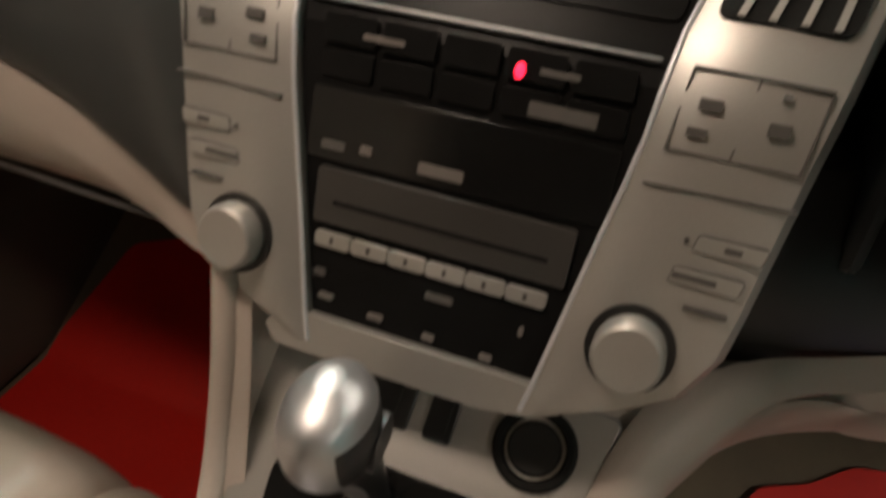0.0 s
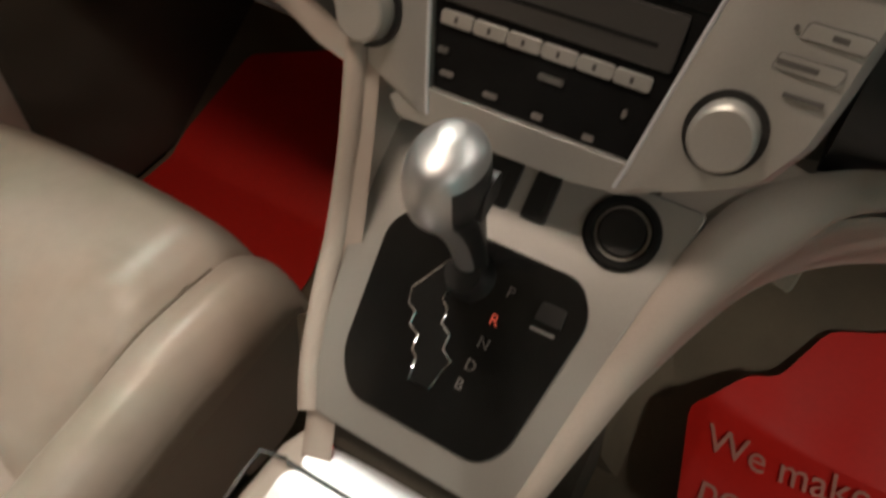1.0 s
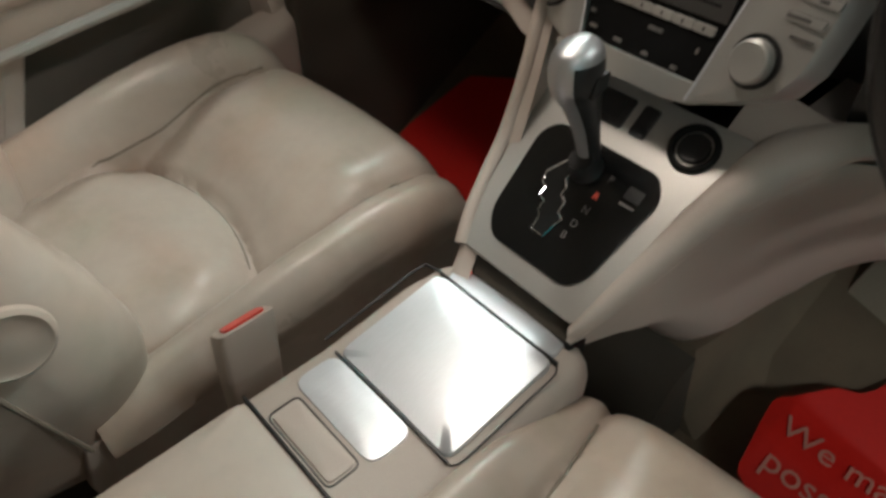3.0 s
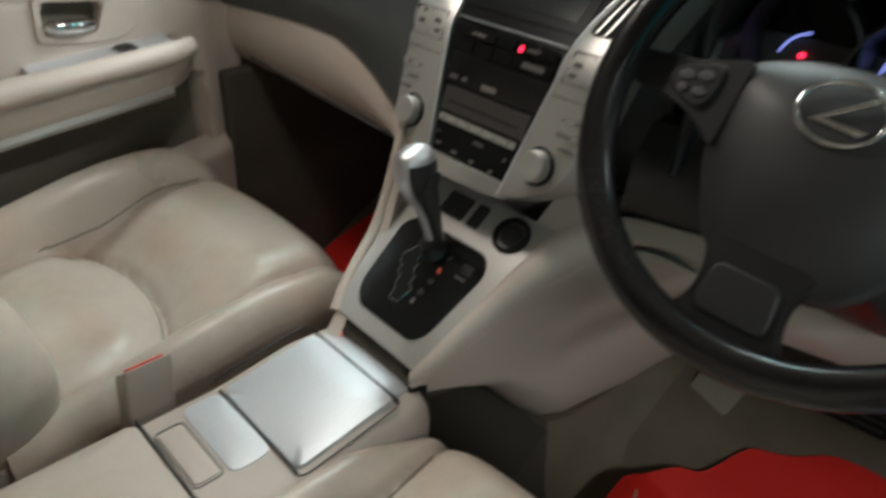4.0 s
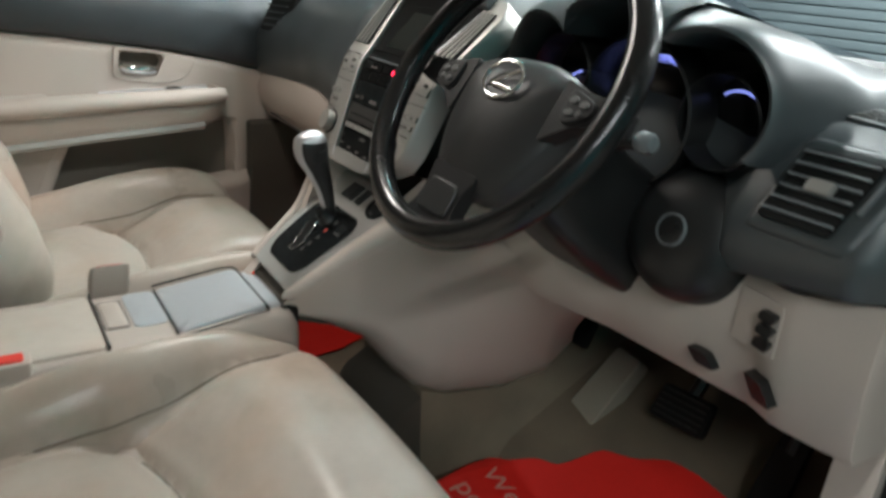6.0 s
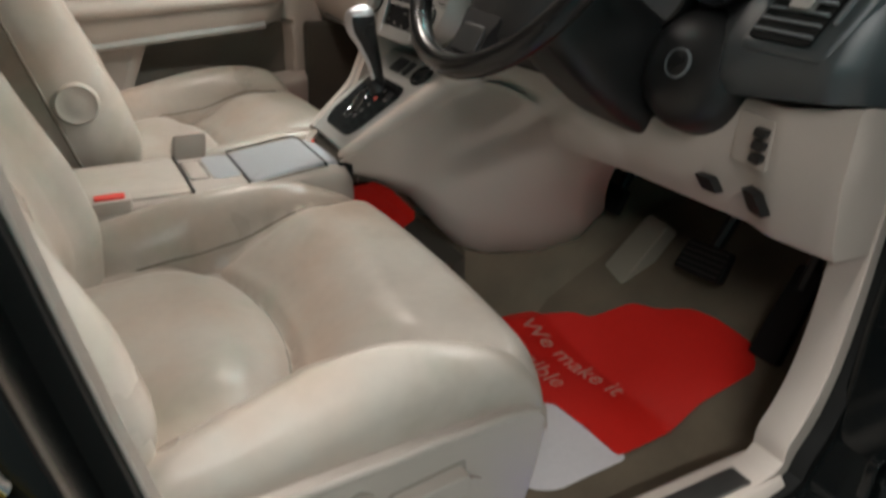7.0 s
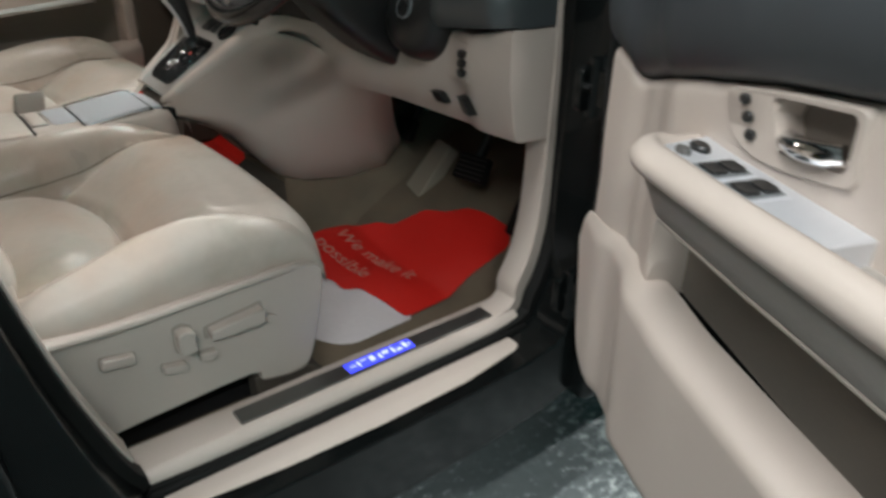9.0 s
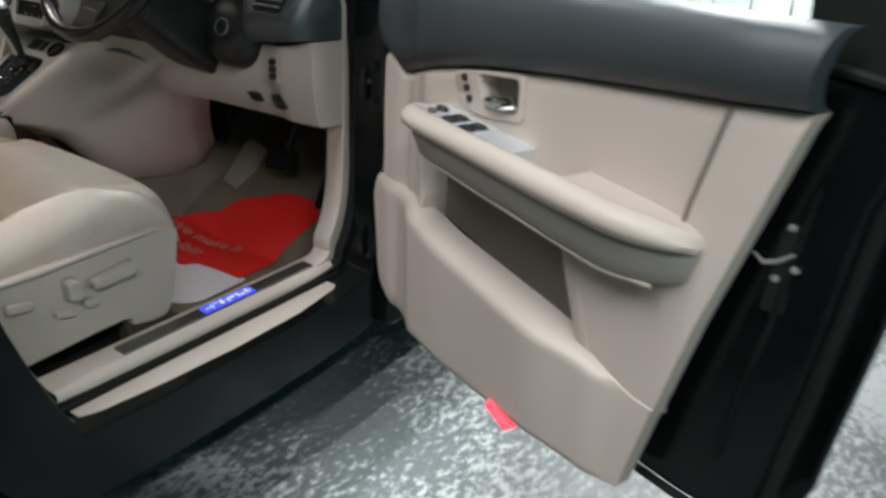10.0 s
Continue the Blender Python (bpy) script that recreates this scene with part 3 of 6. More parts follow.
# ---- seats ----
def seat(name, cx, hw, yf, side, label, controls, lift_in, lift_out):
    """cx: middle, hw: half width, yf: the cushion's front edge, side: +1 when the door is on the right."""
    t = thing(name, (cx, yf - 0.3, floor_z(0)), label, "car seat", "front seats of the car")
    k = hw / 0.283
    xs_seam = [(-0.50, 0.20), (-0.43, 0.195), (-0.27, 0.165), (-0.20, 0.180), (-0.06, 0.245), (0.0, 0.275)] if controls else [(-0.5, 0.20), (-0.25, 0.195), (0.0, 0.21)]

    xs_in = [(-0.50, 0.205), (-0.30, 0.198), (-0.12, 0.222), (0.0, 0.250)] if controls else xs_seam
    seam_at = lambda x, y: lin(y, xs_seam if x > 0 else xs_in)

    def top(x, y):
        """Height of the cushion at x from the middle, y from the front edge."""
        ax = abs(x) / k
        z = lerp(y, [(-0.50, 0.668), (-0.30, 0.688), (-0.25, 0.692), (-0.12, 0.733), (-0.05, 0.730), (0.0, 0.715)])
        seam = seam_at(x, y)
        zb = lerp(y, [(-0.50, 0.676), (-0.10, 0.722), (0.0, 0.714)])
        m = max(0.0, min(1.0, (ax - seam + 0.01) / 0.035))
        z += (zb - z) * m
        along = curve(y, [(-0.5, 0.50), (-0.3, 0.66), (-0.15, 0.88), (-0.06, 0.88), (0.0, 0.45)] if controls else [(-0.5, 0.8), (-0.3, 0.95), (-0.15, 0.95), (-0.06, 0.8), (0.0, 0.4)]) if x > 0 else curve(y, [(-0.5, 0.85), (-0.3, 0.9), (-0.15, 0.82), (-0.06, 0.52), (0.0, 0.2)])
        z += (lift_out if x > 0 else lift_in) * max(0, min(1, (ax - seam + 0.01) / 0.07)) ** 0.7 * along
        d = abs(ax - seam)
        z -= 0.014 * math.exp(-(d / 0.007) ** 2) + 0.014 * math.exp(-(d / 0.03) ** 2)
        if ax < seam:
            arch = -0.243 - 0.03 * (ax / 0.16) ** 2
            d = y - arch
            z -= (0.014 * math.exp(-(d / 0.008) ** 2) + 0.024 * math.exp(-(d / 0.045) ** 2)) * min(1, (seam - ax) / 0.02 + 0.4)
            if d < 0:
                z += 0.010 * (1 - math.exp(d / 0.05))
            z += 0.004 * math.sin(9 * x + 3) * math.sin(14 * y + cx * 9)
            for c, a, w in ((-0.165, 0.10, 0.022), (-0.10, -0.06, 0.016), (-0.31, 0.12, 0.020), (-0.37, -0.1, 0.020)):
                z -= 0.0022 * math.exp(-((y - c - a * x) / w) ** 2) * (0.5 + 0.5 * math.sin(17 * x + 60 * c))
        e = min(1, max(0, (ax - 0.225) / 0.058))
        z -= 0.062 * (1 - math.sqrt(max(0, 1 - e * e)))
        f = min(1, max(0, (y + 0.05) / 0.05))
        z -= 0.055 * (1 - math.sqrt(max(0, 1 - f * f)))
        return z

    rings = []
    for i in range(91):
        y = -0.50 + 0.50 * (1 - (1 - i / 90) ** 1.25)
        bow = 0.018 * lin(y, [(-0.30, 0.0), (-0.05, 1.0), (0.0, 1.0)])
        row = [(cx + side * 0.283 * k * (0.6 * math.sin(0.5 * math.pi * (-1 + 2 * j / 120)) + 0.4 * (-1 + 2 * j / 120)), yf + y) for j in range(121)]
        row = [(x, yy + bow * (1 - ((x - cx) / hw) ** 2)) for x, yy in row]
        ring = [(x, yy, top(side * (x - cx), y)) for x, yy in row]
        zb = 0.636
        ring = [(cx - side * hw * 0.97, yf + y, zb)] + ring + [(cx + side * hw * 0.97, yf + y, zb)]
        rings.append(ring)
    part("seat_cushion", loft(rings), LEATHER, t, "creased beige leather seat cushion with stitched bolsters", angle=60)
    # piping seams
    for s in (-1, 1):
        pts = [(cx + side * s * seam_at(s, y) * k, yf + y + 0.018 * lin(y, [(-0.30, 0.0), (-0.05, 1.0)]) * (1 - (seam_at(s, y) / 0.283) ** 2), top(s * seam_at(s, y) * k, y) + 0.0038) for y in np.linspace(-0.44, -0.055, 40)]
        part("seam", tube(pts, 0.0014, 6), LEATHER_REAR, t)
    pts = [(cx + side * x * k, yf - 0.243 - 0.03 * (x / 0.16) ** 2, top(x * k, -0.243 - 0.03 * (x / 0.16) ** 2) + 0.0030) for x in np.linspace(-0.155, 0.155, 24)]
    part("seam", tube(pts, 0.0016, 6), LEATHER_REAR, t)
    # plastic base
    xo, xi = cx + side * (hw + 0.010), cx - side * (hw - 0.01)
    side_pts = smooth_outline([(-0.52, 0.655), (-0.35, 0.652), (-0.12, 0.655), (-0.022, 0.650), (-0.015, 0.60), (-0.035, 0.50), (-0.06, 0.462), (-0.13, 0.470), (-0.15, 0.49), (-0.35, 0.48), (-0.50, 0.475)], 3)
    base = part("seat_base", prism([(yf + p, q) for p, q in side_pts], 0, 1, lambda p, q, d: (xi + (xo - xi) * d, p, q)), BEIGE, t, "beige plastic seat base", bevel=0.006)
    part("base_rib", tube([(xo, yf - 0.47, 0.652), (xo + side * 0.003, yf - 0.3, 0.650), (xo, yf - 0.06, 0.658)], 0.006, 8), BEIGE, t)
    for s in (-0.8, 0.75):
        part("seat_rail", box(cx + s * hw - 0.02, cx + s * hw + 0.02, yf - 0.46, yf - 0.08, 0.40, 0.475), BLACK, t, bevel=0.004)
    if controls:
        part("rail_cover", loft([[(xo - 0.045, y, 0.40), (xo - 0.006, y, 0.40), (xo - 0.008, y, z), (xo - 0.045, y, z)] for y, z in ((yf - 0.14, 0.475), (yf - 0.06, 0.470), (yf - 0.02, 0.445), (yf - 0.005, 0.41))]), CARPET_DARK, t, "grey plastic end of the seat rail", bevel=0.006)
        f = lambda p, q, d: (xo + d, p, q)
        # (y, z) outlines on the side of the base; a darker plate paints each switch's recess shade
        for nm, o, dep in (("slide_switch", [(-0.316, 0.588), (-0.316, 0.604), (-0.232, 0.614), (-0.230, 0.592), (-0.244, 0.586), (-0.262, 0.590), (-0.280, 0.586)], 0.020),
                           ("recline_switch", [(-0.364, 0.584), (-0.364, 0.616), (-0.352, 0.620), (-0.338, 0.613), (-0.342, 0.598), (-0.336, 0.584), (-0.350, 0.579)], 0.022),
                           ("lumbar_switch", [(-0.466, 0.594), (-0.464, 0.611), (-0.421, 0.605), (-0.422, 0.589)], 0.010),
                           ("tilt_switch", [(-0.388, 0.556), (-0.388, 0.568), (-0.355, 0.562), (-0.355, 0.549)], 0.013),
                           ("height_switch", [(-0.333, 0.553), (-0.333, 0.568), (-0.309, 0.566), (-0.309, 0.552)], 0.013),
                           ("side_clip", [(-0.226, 0.580), (-0.222, 0.594), (-0.206, 0.585), (-0.207, 0.570)], 0.006)):
            part(nm, prism(rounded(o, 0.005, 4), -0.004, dep, f), BEIGE, base, bevel=0.003)
            cy_, cz_ = sum(p for p, _ in o) / len(o), sum(q for _, q in o) / len(o)
            if nm != "side_clip":
                part("recess_shade", prism(rounded([(cy_ + (p - cy_) * 1.12, cz_ - 0.001 + (q - cz_) * 1.3) for p, q in o], 0.005, 4), -0.004, 0.0012, f), BEIGE_MID, base)
    # backrest
    rings = []
    for i in range(41):
        v = i / 40
        z = 0.60 + 0.68 * v
        back = yf - 0.66 - 0.32 * (z - 0.6)
        w = hw * lin(v, [(0, 0.90), (0.2, 1.0), (0.6, 0.98), (0.9, 0.86), (1, 0.72)])
        push = lin(z, [(0.60, -0.435), (0.68, -0.425), (0.745, -0.418), (0.83, -0.440), (0.92, -0.480), (0.99, -0.508), (1.10, -0.55), (1.28, -0.615)])
        ring = []
        for j in range(49):
            a = -1 + 2 * j / 48
            x = w * math.sin(0.5 * math.pi * a)
            ax = abs(x) / w
            y = yf + push - 0.055 * (1 - min(1, max(0, (ax - 0.45) / 0.3)) ** 1.2) * lin(v, [(0, 1), (0.7, 1), (1, 0.3)])
            y -= 0.010 * math.exp(-((ax - 0.62) / 0.03) ** 2)
            e = min(1, max(0, (ax - 0.82) / 0.18))
            y -= 0.09 * (1 - math.sqrt(max(0, 1 - e * e)))
            ring.append((cx + side * x, y, z))
        ring += [(cx + side * w * 0.9, back, z), (cx - side * w * 0.9, back, z)]
        rings.append(ring)
    part("backrest", loft(rings), LEATHER, t, "beige leather backrest with side bolsters", angle=60)
    for s in (-1, 1):
        pts = [(cx + s * hw * 0.985, yf - 0.50 - 0.30 * (z - 0.62), z) for z in np.linspace(0.66, 1.12, 20)]
        part("seam", tube(pts, 0.0025, 6), LEATHER_REAR, t)
    part("headrest", loft([[(cx + 0.13 * math.cos(a) * r, yf - 0.70 - 0.02 + 0.055 * math.sin(a) * r, z) for a in np.linspace(0, 2 * math.pi, 24, endpoint=False)] for z, r in ((1.30, 0.7), (1.33, 0.95), (1.40, 1.0), (1.47, 0.95), (1.50, 0.6))]), LEATHER, t, bevel=0)
    for s in (-0.05, 0.05):
        part("headrest_post", tube([(cx + s, yf - 0.69, 1.22), (cx + s, yf - 0.71, 1.34)], 0.006, 10), CHROME, t)
    return t


driver = seat("bucket_seat", 0.378, 0.283, -0.107, 1, "beige leather driver's seat with creased bolsters and power switches", True, 0.076, 0.052)
mate = seat("bucket_seat", -0.432, 0.246, 0.004, -1, "beige leather front passenger seat beside the console", False, 0.024, 0.076)
part("pivot_cover", turned([(0.038, 0), (0.037, 0.005), (0.033, 0.008), (0.028, 0.0065), (0.015, 0.008), (0.0, 0.008)], on_plane((-0.192, -0.515, 0.830), (0, 1, 0), (0, 0, 1))), LEATHER, mate, "round pivot cover on the side of the backrest")


def buckle(name, x, y, z, lean, cant):
    t = thing(name, (x, y - 0.03, 0.5), "beige seat belt buckle with a red release button", "belt buckle", "belt buckles beside the console")
    f = lambda p, q, d: (x + p, y + q + lean * (z - d) * -1, d + cant * p * min(1, max(0, (d - z + 0.06) / 0.05)))
    o = rounded([(-0.018, -0.03), (0.018, -0.03), (0.018, 0.03), (-0.018, 0.03)], 0.008, 3)
    part("body", loft([[f(p * s, q * s, d) for p, q in o] for d, s in ((z - 0.20, 0.75), (z - 0.09, 0.95), (z - 0.01, 1.0), (z, 0.96))]), BEIGE, t, bevel=0.003)
    part("release_button", prism(rounded([(-0.009, -0.021), (0.010, -0.021), (0.010, 0.021), (-0.009, 0.021)], 0.004, 3), z - 0.004, z + 0.003, f), SEAT_RED, t, "red release button")
    part("stalk", tube([(x, y - lean * 0.2, z - 0.32), (x, y - lean * 0.1, z - 0.15)], 0.011, 10), BLACK, t)


buckle("passenger_buckle", -0.142, -0.345, 0.764, 0.10, 0.75)
buckle("driver_buckle", 0.096, -0.505, 0.760, 0.05, 0.0)

# ---- console box between the seats ----
box_c = thing("console_box", (0.018, -0.55, floor_z(0)), "beige console box with brushed metal lids and an armrest lid", "console")


def box_top(y):
    return lin(y, [(-1.1, 0.752), (-0.30, 0.752), (-0.18, 0.768), (-0.13, 0.758), (-0.115, 0.735)])


rings = []
for y, w in ((-1.10, 0.100), (-0.6, 0.100), (-0.30, 0.099), (-0.20, 0.098), (-0.155, 0.096), (-0.135, 0.090), (-0.122, 0.080), (-0.116, 0.066)):
    z1 = box_top(y) + (0 if y < -0.13 else -0.004)
    o = [(-w * 0.86, 0.42), (-w * 0.93, 0.60), (-w, z1 - 0.03), (-w + 0.004, z1 - 0.012), (-w + 0.014, z1 - 0.002), (-w * 0.6, z1), (0, z1 + 0.001), (w * 0.6, z1), (w - 0.014, z1 - 0.002), (w - 0.004, z1 - 0.012), (w, z1 - 0.03), (w * 0.93, 0.60), (w * 0.86, 0.42)]
    rings.append([(0.018 + p, y, q) for p, q in o])
part("body", loft(rings), BEIGE, box_c, angle=50)


def lid(name, y0, y1, x0, x1, mat, label, lift=0.003, r=0.012, taper=0.0):
    o = rounded([(x0, y0), (x1, y0), (x1 - taper, y1), (x0 + taper, y1)], r, 4)
    bm = bmesh.new()
    nx = len(o)
    rings = []
    for s, h in ((1.0, -0.01), (1.0, lift - 0.002), (0.985, lift), (0.7, lift + 0.001), (0.3, lift + 0.0015), (0.02, lift + 0.0015)):
        cxm, cym = (x0 + x1) / 2, (y0 + y1) / 2
        rings.append([(cxm + (p - cxm) * s, cym + (q - cym) * s, box_top(cym + (q - cym) * s) + h) for p, q in o])
    part(name, loft(rings), mat, box_c, label, angle=50)


lid("front_plate", -0.166, -0.126, -0.054, 0.090, LID, "satin metal front plate", 0.002, 0.012, 0.012)
lid("cup_lid", -0.296, -0.169, -0.056, 0.094, LID, "brushed metal sliding cup lid", 0.003, 0.012)
lid("tray_lid", -0.345, -0.299, -0.058, 0.056, LID, "brushed metal tray lid", 0.002, 0.014)
lid("ash_panel", -0.379, -0.352, -0.040, 0.046, BEIGE, "small beige ashtray cover", 0.0025, 0.006)
lid("armrest_lid", -0.80, -0.388, -0.070, 0.100, LEATHER, "padded beige leather armrest lid", 0.004, 0.012)
for y in (-0.1675, -0.2975):
    part("joint", box(-0.058, 0.096, y - 0.0009, y + 0.0009, box_top(y) - 0.01, box_top(y) + 0.0036), BLACK, box_c)
for o in ([(-0.0425, -0.3815), (0.0485, -0.3815), (0.0485, -0.3495), (-0.0425, -0.3495)],):
    part("joint", tube([(x, y, box_top(y) + 0.0006) for x, y in rounded(o, 0.007, 4)], 0.0010, 6, closed=True), LABEL, box_c)
part("joint", tube([(x, y, box_top(y) - 0.001 - 0.18 * max(0.0, x - 0.102)) for x, y in [(0.094, -0.2975), (0.0985, -0.296), (0.1015, -0.291), (0.1025, -0.284)] + [(0.1025, v) for v in np.linspace(-0.27, -0.185, 6)] + [(0.1015, -0.176), (0.097, -0.1690)]], 0.0009, 6), BLACK, box_c)
part("joint", box(-0.072, 0.102, -0.3872, -0.3848, 0.742, 0.7572), BLACK, box_c)
part("joint", tube([(-0.079, y, box_top(y) - 0.0015) for y in np.linspace(-0.295, -0.17, 8)] + [(-0.06, -0.166, box_top(-0.166) + 0.001)], 0.0016, 6), BLACK, box_c)

# ---- front console with the gear gate ----
def smooth_path(pts, k=5):
    out = []
    for i in range(len(pts) - 1):
        p0, p1, p2, p3 = (Vector(pts[min(len(pts) - 1, max(0, i + d))]) for d in (-1, 0, 1, 2))
        for s in range(k):
            t = s / k
            out.append(0.5 * (2 * p1 + (p2 - p0) * t + (2 * p0 - 5 * p1 + 4 * p2 - p3) * t * t + (3 * p1 - p0 - 3 * p2 + p3) * t ** 3))
    return out + [Vector(pts[-1])]




def gate_z(y):
    return 0.816 + 0.72 * (y + 0.095)


GATE = lambda p, q, d: (p, q - d * 0.584, gate_z(q) + d * 0.811)      # p: x, q: y on the sloping panel
fc = thing("gear_console", (XC, 0.1, floor_z(0.1)), "beige front console with a silver gear panel", "console")
silver = [(-0.060, -0.136), (0.086, -0.138), (0.096, -0.10), (0.104, -0.031), (0.112, 0.0), (0.122, 0.040), (-0.094, 0.040), (-0.090, -0.02), (-0.077, -0.09)]
part("gear_panel", prism(rounded(silver, 0.008), -0.012, 0, GATE), SILVER, fc, "satin silver gear panel", bevel=0.002)
plate = [(-0.048, -0.012), (-0.062, -0.026), (-0.055, -0.100), (-0.038, -0.118), (0.056, -0.119), (0.070, -0.106), (0.084, -0.030), (0.070, -0.013)]
gplate = part("gate_plate", prism(rounded(plate, 0.014), -0.002, 0.0025, GATE), GLOSSBLACK, fc, "black gear gate plate", bevel=0.001)
# zigzag slot with its bright edge
ZX = -0.006
left = [(-0.004, -0.028), (-0.022, -0.052), (-0.020, -0.060), (-0.013, -0.063), (-0.013, -0.070), (-0.005, -0.073), (-0.005, -0.081), (0.000, -0.084), (0.001, -0.096)]
right = [(0.016, -0.096), (0.019, -0.084), (0.022, -0.078), (0.014, -0.074), (0.014, -0.066), (0.006, -0.062), (0.006, -0.055), (0.000, -0.050), (0.001, -0.044), (0.02, -0.040), (0.020, -0.030)]
part("gate_slot", prism([(p + ZX, q) for p, q in left + right], 0.001, 0.0032, GATE), RUBBER, gplate)
zig = [(p + ZX, q) for p, q in left + right]
part("slot_edge", tube([GATE(p, q, 0.0036) for p, q in zig], 0.00065, 6), CHROME, gplate, "bright zigzag edge of the gear slot")
for ch, p, q, m in (("P", 0.034, -0.040, PALE), ("R", 0.031, -0.056, LEDDIM), ("N", 0.030, -0.069, PALE), ("D", 0.0285, -0.082, PALE), ("B", 0.0275, -0.093, PALE)):
    lettering(ch, 0.010, lambda a, b, c, p=p, q=q: GATE(p - 0.004 + a, q + 0.004 + b * 0.85, 0.003 + c), m, gplate, 0.0002)
part("lock_button", prism(rounded([(0.052, -0.040), (0.070, -0.040), (0.069, -0.030), (0.053, -0.030)], 0.002), 0.002, 0.0045, GATE), BLACK, gplate)
part("lettering", prism([(0.052, -0.0455), (0.068, -0.0455), (0.068, -0.0435), (0.052, -0.0435)], 0.0025, 0.0032, GATE), PALE, gplate)
part("console_shoulder", prism([(0.090, -0.03), (0.108, -0.03), (0.118, -0.01), (0.134, 0.02), (0.152, 0.044), (0.165, 0.054), (0.165, 0.075), (0.09, 0.085)], -0.02, -0.006, GATE), BEIGE, fc)
# socket and small switches above the gate
SOCKET = lambda p, q, d: GATE(0.079 + p, 0.016 + q * 0.811, d)
part("power_socket", turned([(0.0235, -0.01), (0.0235, 0.003), (0.0215, 0.0055), (0.0185, 0.0055), (0.0170, 0.002), (0.0165, -0.004), (0, -0.004)], SOCKET), RUBBER, fc, "round black power socket")
part("socket_plug", turned([(0.0150, -0.004), (0.0150, 0.002), (0.0135, 0.004), (0.006, 0.0035), (0, 0.0035)], SOCKET), BLACK, fc, "black socket cap")
for x, w in ((-0.012, 0.019), (0.025, 0.0085)):
    part("seat_heater_switch", prism(rounded([(x - w, 0.004), (x + w, 0.004), (x + w, 0.030), (x - w, 0.030)], 0.003), -0.002, 0.003, GATE), BLACK, fc, bevel=0.001)
    part("switch_face", prism(rounded([(x - w * 0.55, 0.009), (x + w * 0.55, 0.009), (x + w * 0.55, 0.025), (x - w * 0.55, 0.025)], 0.002), 0.002, 0.0042, GATE), BLACK, fc)
# beige sides that sweep up to the instrument panel
wall_low = lambda y: lin(y, [(-0.158, 0.752), (-0.13, 0.735), (-0.07, 0.710), (0.0, 0.672), (0.06, 0.600), (0.11, 0.550), (0.16, 0.522), (0.29, 0.500), (0.40, 0.508), (0.45, 0.560), (0.48, 0.60)])
# each side: its upper edge (x, y, z) and how far forward the foot below it stands
passenger_edge = [((-0.054, -0.158, 0.765), -0.158), ((-0.066, -0.13, 0.786), -0.13), ((-0.082, -0.10, 0.808), -0.10), ((-0.090, -0.07, 0.828), -0.07), ((-0.095, -0.05, 0.848), -0.05), ((-0.097, -0.035, 0.880), -0.035), ((-0.099, -0.018, 0.925), -0.018), ((-0.100, -0.004, 0.968), -0.004), ((-0.100, 0.010, 0.998), 0.010), ((-0.100, 0.03, 1.004), 0.03), ((-0.100, 0.14, 0.99), 0.14), ((-0.100, 0.30, 0.93), 0.30), ((-0.100, 0.42, 0.80), 0.42), ((-0.100, 0.48, 0.70), 0.48)]
driver_edge = [((0.080, -0.158, 0.752), -0.158), ((0.096, -0.124, 0.776), -0.124), ((0.108, -0.090, 0.799), -0.085), ((0.120, -0.050, 0.826), -0.035), ((0.135, -0.004, 0.858), 0.015), ((0.154, 0.028, 0.882), 0.055), ((0.172, 0.052, 0.900), 0.10), ((0.194, 0.083, 0.904), 0.15), ((0.228, 0.115, 0.894), 0.21), ((0.268, 0.144, 0.870), 0.28), ((0.305, 0.168, 0.840), 0.35), ((0.335, 0.200, 0.810), 0.41), ((0.345, 0.245, 0.800), 0.45)]
foot_out = lambda y: lin(y, [(-0.158, 0.074), (-0.05, 0.100), (0.0, 0.109), (0.10, 0.120), (0.5, 0.124)])


def side_wall(edge, s):
    rings = []
    upper = smooth_path([p for p, _ in edge], 6)
    below = [v.x for v in smooth_path([(q, 0, 0) for _, q in edge], 6)]
    for a, fy in zip(upper, below):
        fx, fz = (a.x if s < 0 else foot_out(fy)), wall_low(fy)
        row = []
        for t in [(i / 22) ** 1.4 for i in range(23)]:
            e = math.sqrt(max(0.0, 1 - (1 - min(1.0, t / 0.06)) ** 2))
            x = fx + (a.x - fx) * (1 - t) ** (1.15 + 0.15 * max(0.0, s)) - s * 0.007 * (1 - e)
            if s > 0:
                x -= 0.040 * max(0.0, (t - 0.72) / 0.28) ** 2.2
            row.append((x, a.y + (fy - a.y) * t, a.z + (fz - a.z) * t))
        back = [(x - s * 0.014, y + 0.004, z) for x, y, z in reversed(row)]
        rings.append(row + back)
    return loft(rings)


for edge, s in ((passenger_edge, -1), (driver_edge, 1)):
    part("side_panel", side_wall(edge, s), BEIGE, fc, "beige plastic console side", angle=60)
